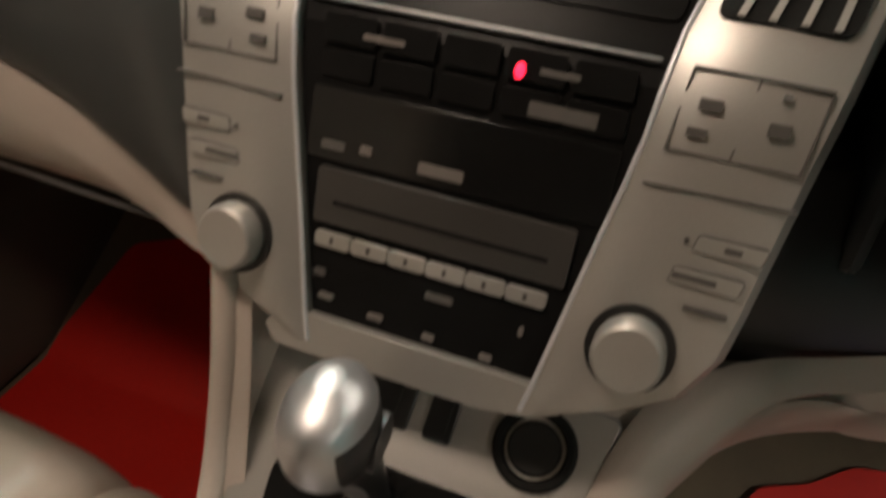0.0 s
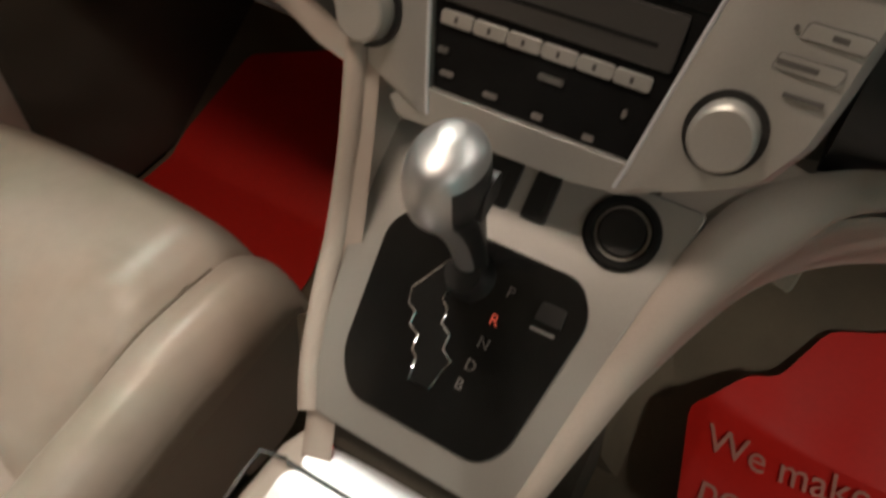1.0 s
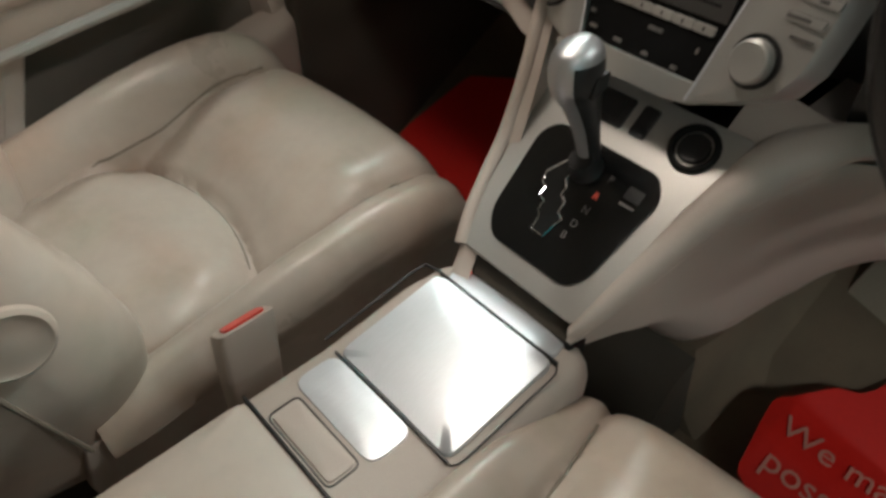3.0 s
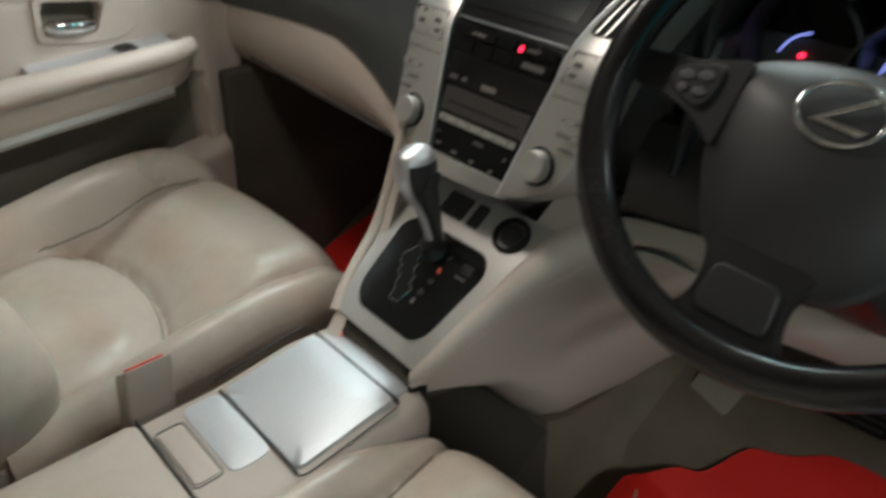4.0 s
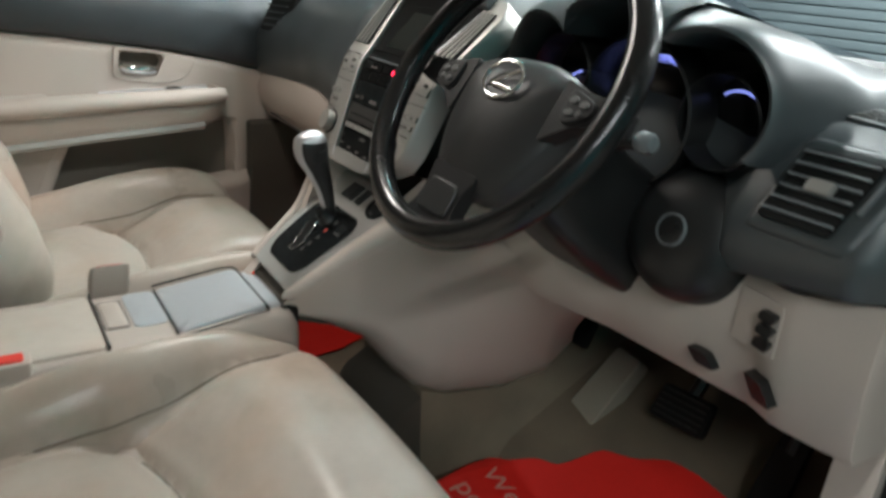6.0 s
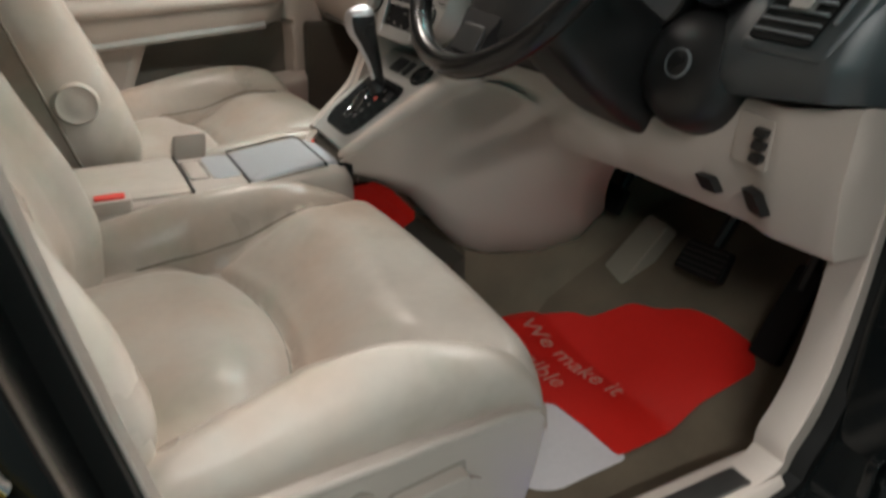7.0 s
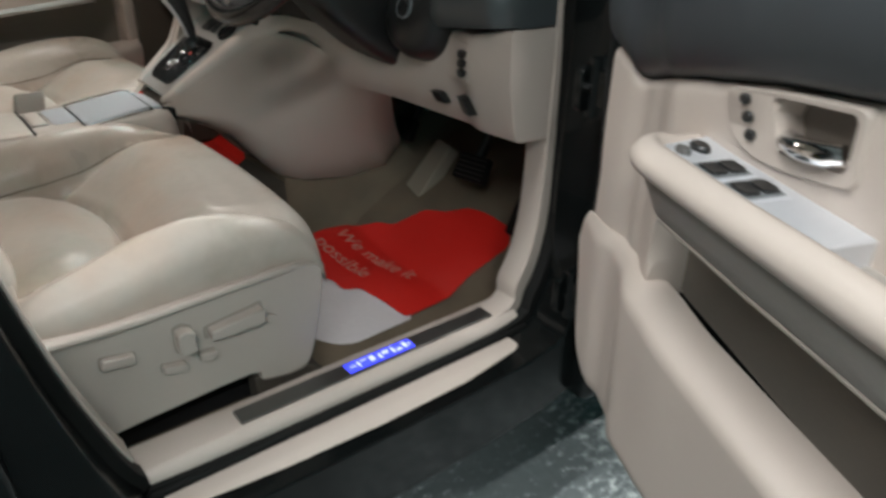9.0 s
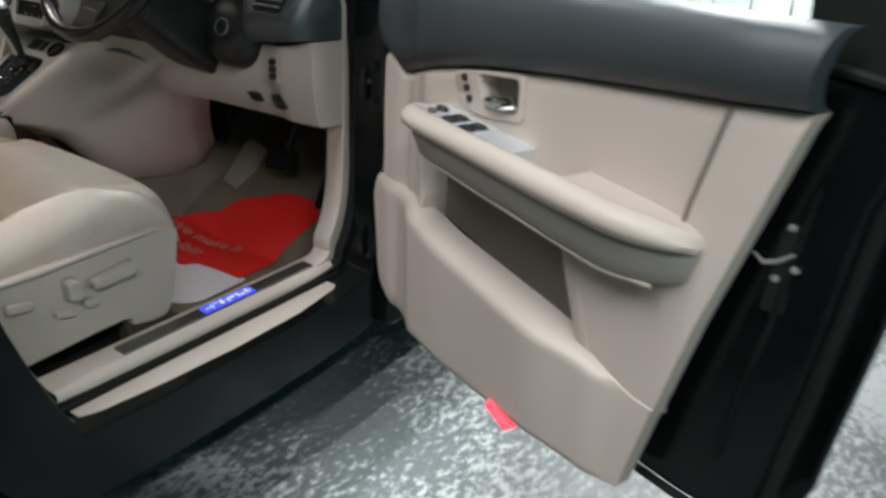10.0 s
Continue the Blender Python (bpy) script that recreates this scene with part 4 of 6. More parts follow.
# rails along the edge of the silver panel
lrail = [(-0.062, -0.135, 0.783), (-0.075, -0.11, 0.803), (-0.087, -0.075, 0.828), (-0.093, -0.048, 0.852), (-0.094, -0.030, 0.886), (-0.094, -0.014, 0.930), (-0.095, 0.002, 0.980), (-0.095, 0.008, 0.996)]
part("edge_rail", tube(smooth_path(lrail, 4), 0.0075, 12), BEIGE, fc, "raised beige edge of the console")
inner_e = [(0.082, -0.140, 0.783), (0.087, -0.120, 0.798), (0.093, -0.085, 0.823), (0.101, -0.045, 0.852), (0.111, 0.0, 0.885), (0.122, 0.036, 0.911), (0.140, 0.064, 0.925), (0.178, 0.088, 0.938), (0.228, 0.116, 0.934), (0.290, 0.158, 0.922), (0.340, 0.190, 0.910)]
outer_e = [(0.086, -0.145, 0.776), (0.098, -0.124, 0.785), (0.109, -0.090, 0.808), (0.121, -0.050, 0.835), (0.137, -0.004, 0.867), (0.156, 0.032, 0.889), (0.173, 0.056, 0.904), (0.192, 0.080, 0.916), (0.228, 0.110, 0.910), (0.290, 0.155, 0.892), (0.340, 0.189, 0.880)]
rings = []
for i_, o_ in zip(smooth_path(inner_e, 5), smooth_path(outer_e, 5)):
    w_ = o_ - i_
    up_ = Vector((0, -0.30, 0.95)) * w_.length * lin(o_.x, [(0.15, 1.0), (0.22, 0.35), (0.30, 0.1)])
    rings.append([tuple(i_ + w_ * f + up_ * g) for f, g in ((0.0, 0.0), (0.06, 0.06), (0.28, 0.20), (0.52, 0.27), (0.74, 0.26), (0.90, 0.16), (0.98, 0.0), (1.0, -0.22), (0.92, -0.55), (0.1, -0.55))])
part("edge_rail", loft(rings), BEIGE, fc, "rounded beige edge of the console", angle=60)
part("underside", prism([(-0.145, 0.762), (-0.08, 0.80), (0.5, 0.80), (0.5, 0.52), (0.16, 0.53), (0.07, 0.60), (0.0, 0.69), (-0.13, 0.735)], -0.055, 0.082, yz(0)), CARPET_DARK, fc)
part("gap_lining", box(-0.062, 0.090, -0.1455, -0.118, 0.60, 0.764), RUBBER, fc, bevel=0.004)
part("red_strip", box(-0.050, -0.038, -0.147, -0.1435, 0.764, 0.768), LEDDIM, fc, "dim red light strip in the gap")

# ---- gear lever ----
lever = thing("gear_lever", (0.004, -0.03, 0.865), "gear lever with a silver knob and black grip front", "gear lever")
axis = [(0.004, -0.030, 0.856), (0.003, -0.035, 0.885), (0.002, -0.042, 0.912), (0.002, -0.053, 0.940), (0.003, -0.063, 0.962), (0.004, -0.067, 0.983), (0.004, -0.067, 0.998), (0.004, -0.064, 1.006)]
radii = [(0.0105, 0.0115), (0.0110, 0.0125), (0.0128, 0.0150), (0.0160, 0.0205), (0.0196, 0.0262), (0.0204, 0.0274), (0.0165, 0.0218), (0.0060, 0.0075)]
ax5, ra5 = smooth_path(axis, 7), smooth_path([(a, b, 0) for a, b in radii], 7)


def lever_arc(keep, a0, a1, full=False, inset=0.0):
    rings = []
    for p, r in zip(ax5, ra5):
        if keep(p.z):
            arc = [(p.x + (r.x - inset) * math.cos(a), p.y + (r.y - inset) * math.sin(a), p.z) for a in np.linspace(a0, a1, 36, endpoint=not full)]
            rings.append(arc if full else arc + [(p.x, p.y, p.z)])
    return loft(rings)


part("knob", lever_arc(lambda z: z > 0.989, 0, 2 * math.pi, True), KNOB, lever, "satin silver knob", angle=60)
part("knob_back", lever_arc(lambda z: z < 0.993, radians(142), radians(312)), KNOB, lever, "satin silver back of the lever", angle=50)
part("grip_front", lever_arc(lambda z: z < 0.9925, radians(-50), radians(144), inset=0.0008), BLACK, lever, "black grip front", angle=50)
part("shift_button", prism(rounded([(-0.070, 0.957), (-0.050, 0.962), (-0.048, 0.978), (-0.066, 0.976)], 0.004), 0.0185, 0.0245, lambda p, q, d: (d, p, q)), BLACK, lever, "black release button", bevel=0.0015)
part("boot", turned([(0.017, 0), (0.015, 0.004), (0.0125, 0.008), (0.0115, 0.02), (0, 0.02)], lambda p, q, d: GATE(0.004 + p, -0.034 + q * 0.811, 0.002 + d)), BLACK, lever)

# ---- centre stack ----
def stack_y(z):
    return 0.4 * (z - 0.96) if z < 1.10 else 0.056 + 0.95 * (z - 1.10)


def STACK(p, q, d):
    """p: x, q: height on the leaning face, d: out towards the seats."""
    k = 0.93 if q < 1.10 else 0.74
    return (p, stack_y(q) - d * k, q + d * (0.37 if q < 1.10 else 0.67))


st = thing("centre_stack", (XC, 0.05, 0.95), "centre stack with silver wings, a black radio and a dark screen", "dashboard panel")
zs = [0.952, 0.958, 0.965, 0.972, 0.98, 1.0, 1.02, 1.04, 1.06, 1.08, 1.098, 1.115, 1.13, 1.15, 1.17, 1.19, 1.205, 1.212]
wi = lambda z: lin(z, [(0.952, 0.056), (0.965, 0.059), (1.03, 0.071), (1.075, 0.080), (1.11, 0.083), (1.13, 0.089), (1.212, 0.125)])
wo = lambda z: lin(z, [(0.952, 0.068), (0.958, 0.084), (0.967, 0.104), (0.975, 0.119), (0.986, 0.134), (1.01, 0.139), (1.05, 0.144), (1.095, 0.150), (1.13, 0.158), (1.18, 0.172), (1.20, 0.174), (1.212, 0.150)])
WING = {}
for s in (-1, 1):
    rings = []
    for z in zs:
        a, b = XC + s * wi(z), XC + s * wo(z)
        rings.append([STACK(a, z, -0.010), STACK(a, z, 0.004), STACK(a + s * 0.003, z, 0.006), STACK((a + b) / 2, z, 0.0075), STACK(b - s * 0.004, z, 0.005), STACK(b, z, 0.0), STACK(b + s * 0.004, z, -0.03), STACK(a, z, -0.03)])
    WING[s] = part("wing", loft(rings), SILVER, st, "satin silver side wing with switches", angle=40)
for s in (-1, 1):
    part("wing_edge", tube([STACK(XC + s * (wi(z) + 0.0012), z, 0.0052) for z in zs], 0.0014, 8), LID, WING[s], "bright edge of the silver wing")
part("lower_bar", prism(rounded([(-0.062, 0.945), (0.050, 0.946), (0.078, 0.950), (0.092, 0.957), (0.076, 0.9655), (-0.048, 0.9655), (-0.070, 0.955)], 0.004), -0.03, 0.0055, STACK), SILVER, st, bevel=0.002)
rings = [[STACK(XC - wi(z) - 0.002, z, 0.0), STACK(XC + wi(z) + 0.002, z, 0.0), STACK(XC + wi(z), z, -0.04), STACK(XC - wi(z), z, -0.04)] for z in zs]
FASCIA = material("satin_black_fascia", (0.008, 0.008, 0.008), 0.32, grain=60, vary=0.2, bump=0.0, spec=0.06)
fascia = part("fascia", loft(rings), FASCIA, st, "black radio fascia", angle=12)


def on_stack(name, x0, x1, z0, z1, d0, d1, mat, label="", r=0.002, bevel=0.0008, under=None):
    return part(name, prism(rounded([(x0, z0), (x1, z0), (x1, z1), (x0, z1)], r, 3), d0, d1, STACK), mat, under or fascia, label, bevel=bevel)


for k in range(6):
    x = -0.0475 + k * 0.0199
    on_stack("preset_button", x, x + 0.0194, 0.9998, 1.0070, 0, 0.003, SILVER, "silver preset button")
    on_stack("lettering", x + 0.0085, x + 0.0105, 1.0018, 1.0050, 0.002, 0.0034, LABEL, r=0.0004, bevel=0)
on_stack("cassette_door", -0.050, 0.078, 1.011, 1.037, 0, 0.0025, material("grey_slot_plastic", (0.040, 0.038, 0.036), 0.33, grain=800, vary=0.12, bump=0.05), "grey disc slot cover")
on_stack("disc_slot", -0.040, 0.068, 1.0205, 1.0225, 0.002, 0.003, RUBBER, r=0.0008, bevel=0)
on_stack("trim_bar", -0.066, 0.094, 1.1053, 1.1067, 0, 0.004, VENTGREY, "grey trim bar under the screen", r=0.001)
on_stack("display", -0.058, 0.088, 1.040, 1.072, 0, 0.0015, GLOSSBLACK)
for k in range(5):
    x = -0.055 + k * 0.029
    on_stack("radio_button", x, x + 0.026, 1.076, 1.088, 0, 0.002, FASCIA)
    on_stack("radio_button", x, x + 0.026, 1.0905, 1.1020, 0, 0.003, FASCIA)
on_stack("screen", -0.070, 0.098, 1.118, 1.190, 0, 0.0015, FASCIA, "dark screen surround", r=0.006)
on_stack("screen_glass", -0.040, 0.086, 1.126, 1.180, 0.0005, 0.0022, material("dark_screen_glass", (0.014, 0.016, 0.015), 0.16, grain=40, vary=0.1, bump=0.0, spec=0.25), "dark grey switched-off display", r=0.003)
for x0, x1, z0, z1, m in ((-0.035, -0.015, 1.094, 1.0965, PALE), (-0.05, -0.038, 1.045, 1.049, LABEL), (-0.03, -0.024, 1.046, 1.050, PALE), (0.0, 0.022, 1.044, 1.049, PALE), (-0.042, -0.034, 0.974, 0.9765, PALE), (-0.014, -0.006, 0.971, 0.9735, PALE), (0.016, 0.022, 0.969, 0.972, PALE), (0.046, 0.052, 0.968, 0.971, PALE), (-0.046, -0.04, 0.985, 0.988, LABEL), (0.014, 0.028, 0.989, 0.992, LABEL), (0.062, 0.064, 0.985, 0.989, PALE), (0.047, 0.064, 1.0945, 1.097, LABEL), (0.045, 0.075, 1.078, 1.084, LABEL)):
    on_stack("lettering", x0, x1, z0, z1, 0, 0.0034 if z0 > 1.09 else 0.0022, m, r=0.0006, bevel=0)
part("led", turned([(0.0022, 0), (0.0022, 0.002), (0.0012, 0.0028), (0, 0.003)], lambda p, q, d: STACK(0.0385 + p, 1.0945 + q * 1.5, d + 0.002), 16), LEDRED, fascia, "small red warning lamp")
brow = [(-0.006, 0.004), (0.004, 0.016), (0.018, 0.022), (0.030, 0.018), (0.033, 0.010), (0.026, 0.005), (0.010, 0.001)]
part("screen_brow", loft([[STACK(x, 1.205 + h_ - 0.012 * (abs(x - XC) / 0.13) ** 2, d * (1 - 0.45 * (abs(x - XC) / 0.13) ** 4)) for d, h_ in brow] for x in np.linspace(XC - 0.128, XC + 0.128, 25)]), DASH, st, "black brow over the screen", angle=60)
# knobs
for x in (XC - 0.102, XC + 0.098):
    f = lambda p, q, d, x=x: STACK(x + p, 0.996 + q, d)
    part("knob_ring", turned([(0.0195, 0.004), (0.0195, 0.009), (0.017, 0.009), (0, 0.009)], f), BLACK, WING[1 if x > 0 else -1])
    part("knob", turned([(0.0160, 0.007), (0.0160, 0.017), (0.0150, 0.0205), (0.0136, 0.0215), (0.006, 0.0208), (0, 0.0206)], f), SILVER, WING[1 if x > 0 else -1], "round silver knob")
# keys and their marks on the wings
def key(x0, x1, z0, z1, slant=0.0, wing=None):
    o = [(x0, z0), (x1, z0), (x1 + slant, z1), (x0 + slant, z1)]
    part("key_gap", prism(rounded([(p + (-0.0005 if i in (0, 3) else 0.0005), q + (-0.0005 if i < 2 else 0.0005)) for i, (p, q) in enumerate(o)], 0.002, 3), 0.004, 0.0079, STACK), LABEL, wing)
    part("key", prism(rounded(o, 0.001, 3), 0.004, 0.0082, STACK), SILVER, wing, bevel=0.0004)


for s in (1, -1):
    w = (lambda x: XC + (x - XC) * s)
    def key_s(a, b, z0, z1, sl):
        a, b = sorted((w(a), w(b)))
        key(a, b, z0, z1, sl * s, WING[s])
    key_s(0.125, 0.152, 1.0425, 1.0490, 0.0015)
    key_s(0.119, 0.147, 1.0285, 1.0350, 0.0015)
    for x0, x1, z0, z1, sl in ((0.1035, 0.1042, 1.078, 1.105, 0.003), (0.1285, 0.1292, 1.078, 1.105, 0.003), (0.1545, 0.1552, 1.078, 1.105, 0.003), (0.1035, 0.155, 1.0776, 1.0783, 0.0), (0.1065, 0.158, 1.1047, 1.1054, 0.0)):
        part("key_outline", prism([(w(x0), z0), (w(x1), z0), (w(x1 + sl), z1), (w(x0 + sl), z1)], 0.003, 0.0079, STACK), LABEL, WING[s])
    for x0, x1, z0, z1 in ((0.137, 0.144, 1.0445, 1.047), (0.121, 0.123, 1.0445, 1.047), (0.120, 0.138, 1.0305, 1.033), (0.128, 0.146, 1.0185, 1.0205), (0.110, 0.118, 1.084, 1.0875), (0.112, 0.121, 1.094, 1.0985), (0.139, 0.147, 1.0895, 1.0945), (0.141, 0.144, 1.100, 1.102)):
        a, b = sorted((w(x0), w(x1)))
        on_stack("lettering", a, b, z0, z1, 0.006, 0.0087, LABEL, r=0.0006, bevel=0, under=WING[s])
    part("wing_groove", prism([(w(0.099), 1.0632), (w(0.158), 1.0645), (w(0.158), 1.0655), (w(0.099), 1.0642)], 0.003, 0.0081, STACK), LABEL, WING[s])
    # upright vent at the top of the wing
    vent = [(w(0.108), 1.120), (w(0.160), 1.120), (w(0.172), 1.192), (w(0.138), 1.192)]
    part("vent_cavity", prism(rounded(vent, 0.006, 4), 0.0, 0.0085, STACK), RUBBER, WING[s], "dark air vent")
    for k in range(4):
        f0, f1 = (k + 0.75) / 4.5, (k + 1.0) / 4.5
        part("vent_slat", prism([(w(0.108 + 0.052 * f0), 1.121), (w(0.108 + 0.052 * f1), 1.121), (w(0.138 + 0.034 * f1), 1.191), (w(0.138 + 0.034 * f0), 1.191)], 0.006, 0.0105, STACK), SILVER, WING[s])

# ---- dashboard ----
dash = thing("dashboard", (0, 0.35, 0.9), "black soft-touch dashboard with beige lower panels", "dashboard")


def dash_profile(x):
    """Outline (y, z) of the upper dashboard at x."""
    face = lin(x, [(-0.76, 0.10), (-0.5, 0.115), (-0.2, 0.10), (-0.14, 0.16), (0.17, 0.16), (0.2, 0.22), (0.56, 0.215), (0.60, 0.172), (0.64, 0.160), (0.74, 0.166)])
    top = lin(x, [(-0.76, 1.15), (-0.6, 1.185), (-0.3, 1.205), (0.0, 1.225), (0.2, 1.205), (0.45, 1.19), (0.6, 1.15), (0.74, 1.12)])
    low = lin(x, [(-0.76, 0.975), (-0.5, 0.988), (-0.40, 0.990), (-0.35, 0.980), (-0.30, 0.958), (-0.25, 0.922), (-0.21, 0.89), (-0.16, 0.88), (0.16, 0.92), (0.40, 0.905), (0.50, 0.92), (0.57, 0.962), (0.74, 0.985)])
    w = lin(x, [(0.54, 0.0), (0.605, 1.0)])
    back = 0.035 * max(0.0, (x - 0.715) / 0.035) ** 2          # the end turns away to the door
    right = [(face + 0.06, low), (0.170 + back, low + 0.006), (0.158 + back, low + 0.030), (0.1585 + back, 1.034), (0.184 + back, 1.080), (0.208 + back, 1.117), (0.240 + back, 1.136), (0.36, top + 0.005)]
    plain = [(face + 0.06, low), (face + 0.012, low + 0.004), (face, low + 0.035), (face - 0.006, (low + top) / 2), (face + 0.012, top - 0.065), (face + 0.045, top - 0.025), (face + 0.10, top - 0.005), (0.36, top), (0.53, 0.4 * top + 0.6 * 1.164), (0.625, 1.163), (0.655, 1.150), (0.66, 0.95), (0.4, low)]
    early = lin(x, [(0.515, 0.0), (0.585, 1.0)])          # the part below the vent reaches further in than the part above
    ws = [early, early, early, 0.7 * early + 0.3 * w, w, w, w, w]
    return [(p[0] * (1 - k) + q[0] * k, p[1] * (1 - k) + q[1] * k) for p, q, k in zip(plain, right, ws)] + plain[8:]


xs = sorted({round(v, 3) for v in np.linspace(-0.755, 0.735, 60)} | {-0.14, 0.17, 0.2, 0.50, 0.515, 0.527, 0.541, 0.555, 0.568, 0.58, 0.62, 0.718, 0.726, 0.742, 0.748})
part("upper_dash", loft([[(x, y, z) for y, z in dash_profile(x)] for x in xs]), DASH, dash, "black soft-touch dash top", angle=55)

part("lower_dash", loft([[(x, f, 0.922), (x, f - 0.006, 0.94), (x, f + 0.004, 1.0), (x, f + 0.03, 1.035), (x, 0.26, 1.04), (x, 0.26, 0.922)] for x, f in ((0.165, 0.098), (0.20, 0.110), (0.25, 0.135), (0.30, 0.165), (0.36, 0.20), (0.50, 0.213))]), BLACK, dash, angle=50)
# beige lower panels
glove = [(0.115, 0.992), (0.105, 0.96), (0.112, 0.915), (0.135, 0.875), (0.20, 0.855), (0.34, 0.845), (0.40, 0.86), (0.40, 0.98)]
rings = []
for x in np.linspace(-0.755, -0.13, 22):
    dz = lin(x, [(-0.76, -0.012), (-0.5, 0.0), (-0.40, 0.0), (-0.35, -0.012), (-0.30, -0.034), (-0.25, -0.07), (-0.21, -0.10), (-0.13, -0.115)])
    rings.append([(x, y + 0.004, z + dz * (1 if z > 0.94 else 0.5 if z > 0.9 else 0.15)) for y, z in glove])
part("glovebox", loft(rings), BEIGE, dash, "beige glovebox panel", angle=50)
part("glovebox_joint", tube([(x, 0.122 + 0.0, 0.893 + lin(x, [(-0.7, 0), (-0.2, -0.02)])) for x in np.linspace(-0.68, -0.2, 12)], 0.0022, 6), LABEL, dash)


def knee(x):
    hi = lin(x, [(0.13, 0.925), (0.30, 0.905), (0.38, 0.880), (0.40, 0.903), (0.46, 0.905), (0.52, 0.925), (0.57, 0.962), (0.66, 0.968), (0.75, 0.988)])
    lo = lin(x, [(0.13, 0.845), (0.20, 0.835), (0.28, 0.805), (0.40, 0.800), (0.74, 0.800)])
    f = lin(x, [(0.13, 0.09), (0.25, 0.14), (0.40, 0.185), (0.62, 0.196), (0.66, 0.182), (0.75, 0.192)])
    return [(f + 0.06, hi), (f + 0.004, hi), (f, hi - 0.01), (f + 0.004, (hi + lo) / 2), (f + 0.022, lo + 0.015), (f + 0.032, lo), (f + 0.20, lo - 0.01), (f + 0.20, hi)]


part("knee_panel", loft([[(x, y, z) for y, z in knee(x)] for x in np.linspace(0.13, 0.748, 48)]), BEIGE, dash, "beige panel under the steering column", angle=45)
# dark box in place of the shade under the knee panel
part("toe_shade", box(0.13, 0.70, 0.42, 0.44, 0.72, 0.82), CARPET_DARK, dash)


def on_knee(name, x0, x1, z0, z1, d, mat, label="", slant=0.0):
    f = lambda p, q, k: (p, min(y for y, z in knee(p)) + 0.022 * max(0, (0.87 - q) / 0.06) - k, q)
    return part(name, prism(rounded([(x0, z0), (x1, z0), (x1 + slant, z1), (x0 + slant, z1)], 0.004, 3), -0.02, d, f), mat, dash, label, bevel=0.001)


on_knee("switch_panel", 0.596, 0.656, 0.888, 0.952, 0.0012, BEIGE)
for z in (0.902, 0.918, 0.934):
    on_knee("dash_switch", 0.628, 0.650, z - 0.006, z + 0.0065, 0.011, BLACK, "small black switch", 0.004)
on_knee("dash_switch", 0.558, 0.584, 0.832, 0.852, 0.010, BLACK, "small black switch", -0.012)
on_knee("bonnet_latch", 0.640, 0.668, 0.832, 0.860, 0.012, BLACK, "black release lever", -0.014)

# driver's outer vent with slats
VENT = on_plane((0.662, 0.180, 1.078), (1, 0.0, 0.0), (0.2, 0.55, 1))
vent_o = rounded([(-0.046, -0.046), (0.052, -0.046), (0.056, 0.046), (-0.042, 0.046)], 0.010)
vfr = part("vent_frame", loft([[(p * f, q * f, d) for p, q in vent_o] for f, d in ((1.26, -0.020), (1.20, -0.0055), (1.12, -0.0015), (1.0, 0.0005), (0.6, 0.0005))], VENT), DASH, dash, angle=60)
part("vent_cavity", prism(rounded([(-0.042, -0.041), (0.036, -0.041), (0.038, 0.040), (-0.038, 0.040)], 0.006), 0.0, 0.0055, VENT), RUBBER, vfr)
for k in range(6):
    z = -0.033 + k * 0.0133
    part("vent_slat", prism([(-0.040, z), (0.036, z), (0.036, z + 0.0034), (-0.040, z + 0.0034)], 0.002, 0.0095, VENT), VENTGREY, vfr, bevel=0.001)
part("vent_tab", prism(rounded([(-0.012, -0.005), (0.014, -0.005), (0.014, 0.009), (-0.012, 0.009)], 0.003), 0.004, 0.015, VENT), SILVER, vfr, "silver vent tab", bevel=0.001)
part("vent_wheel", prism(rounded([(0.043, -0.012), (0.048, -0.012), (0.049, 0.026), (0.044, 0.026)], 0.002), 0.001, 0.006, VENT), VENTGREY, dash, bevel=0.001)
DEF = on_plane((0.648, 0.292, 1.1415), (1, 0.05, -0.06), (-0.05, 1, 0.075))
dfr = part("demist_frame", prism(rounded([(-0.062, -0.034), (0.062, -0.034), (0.058, 0.034), (-0.052, 0.034)], 0.012), -0.02, 0.0022, DEF), DASH, dash, bevel=0.0015)
part("demist_recess", prism(rounded([(-0.052, -0.024), (0.052, -0.024), (0.048, 0.024), (-0.043, 0.024)], 0.008), 0, 0.003, DEF), RUBBER, dfr, "dark side window outlet")
for k in range(4):
    q = -0.0185 + k * 0.0105
    part("demist_slat", prism(rounded([(-0.048, q), (0.047, q), (0.047, q + 0.004), (-0.046, q + 0.004)], 0.0015, 3), 0, 0.0042, DEF), BLACK, dfr)
LV = on_plane((-0.625, 0.125, 1.125), (1, 0.35, 0), (0.15, 0.25, 1))
vfl = part("vent_frame", prism(rounded([(-0.05, -0.04), (0.03, -0.04), (0.05, 0.05), (-0.03, 0.05)], 0.01), -0.04, 0.006, LV), BLACK, dash, bevel=0.003)
for k in range(5):
    z = -0.028 + k * 0.015
    part("vent_slat", prism([(-0.038, z), (0.026, z), (0.028, z + 0.004), (-0.036, z + 0.004)], 0.004, 0.012, LV), DASH, vfl)

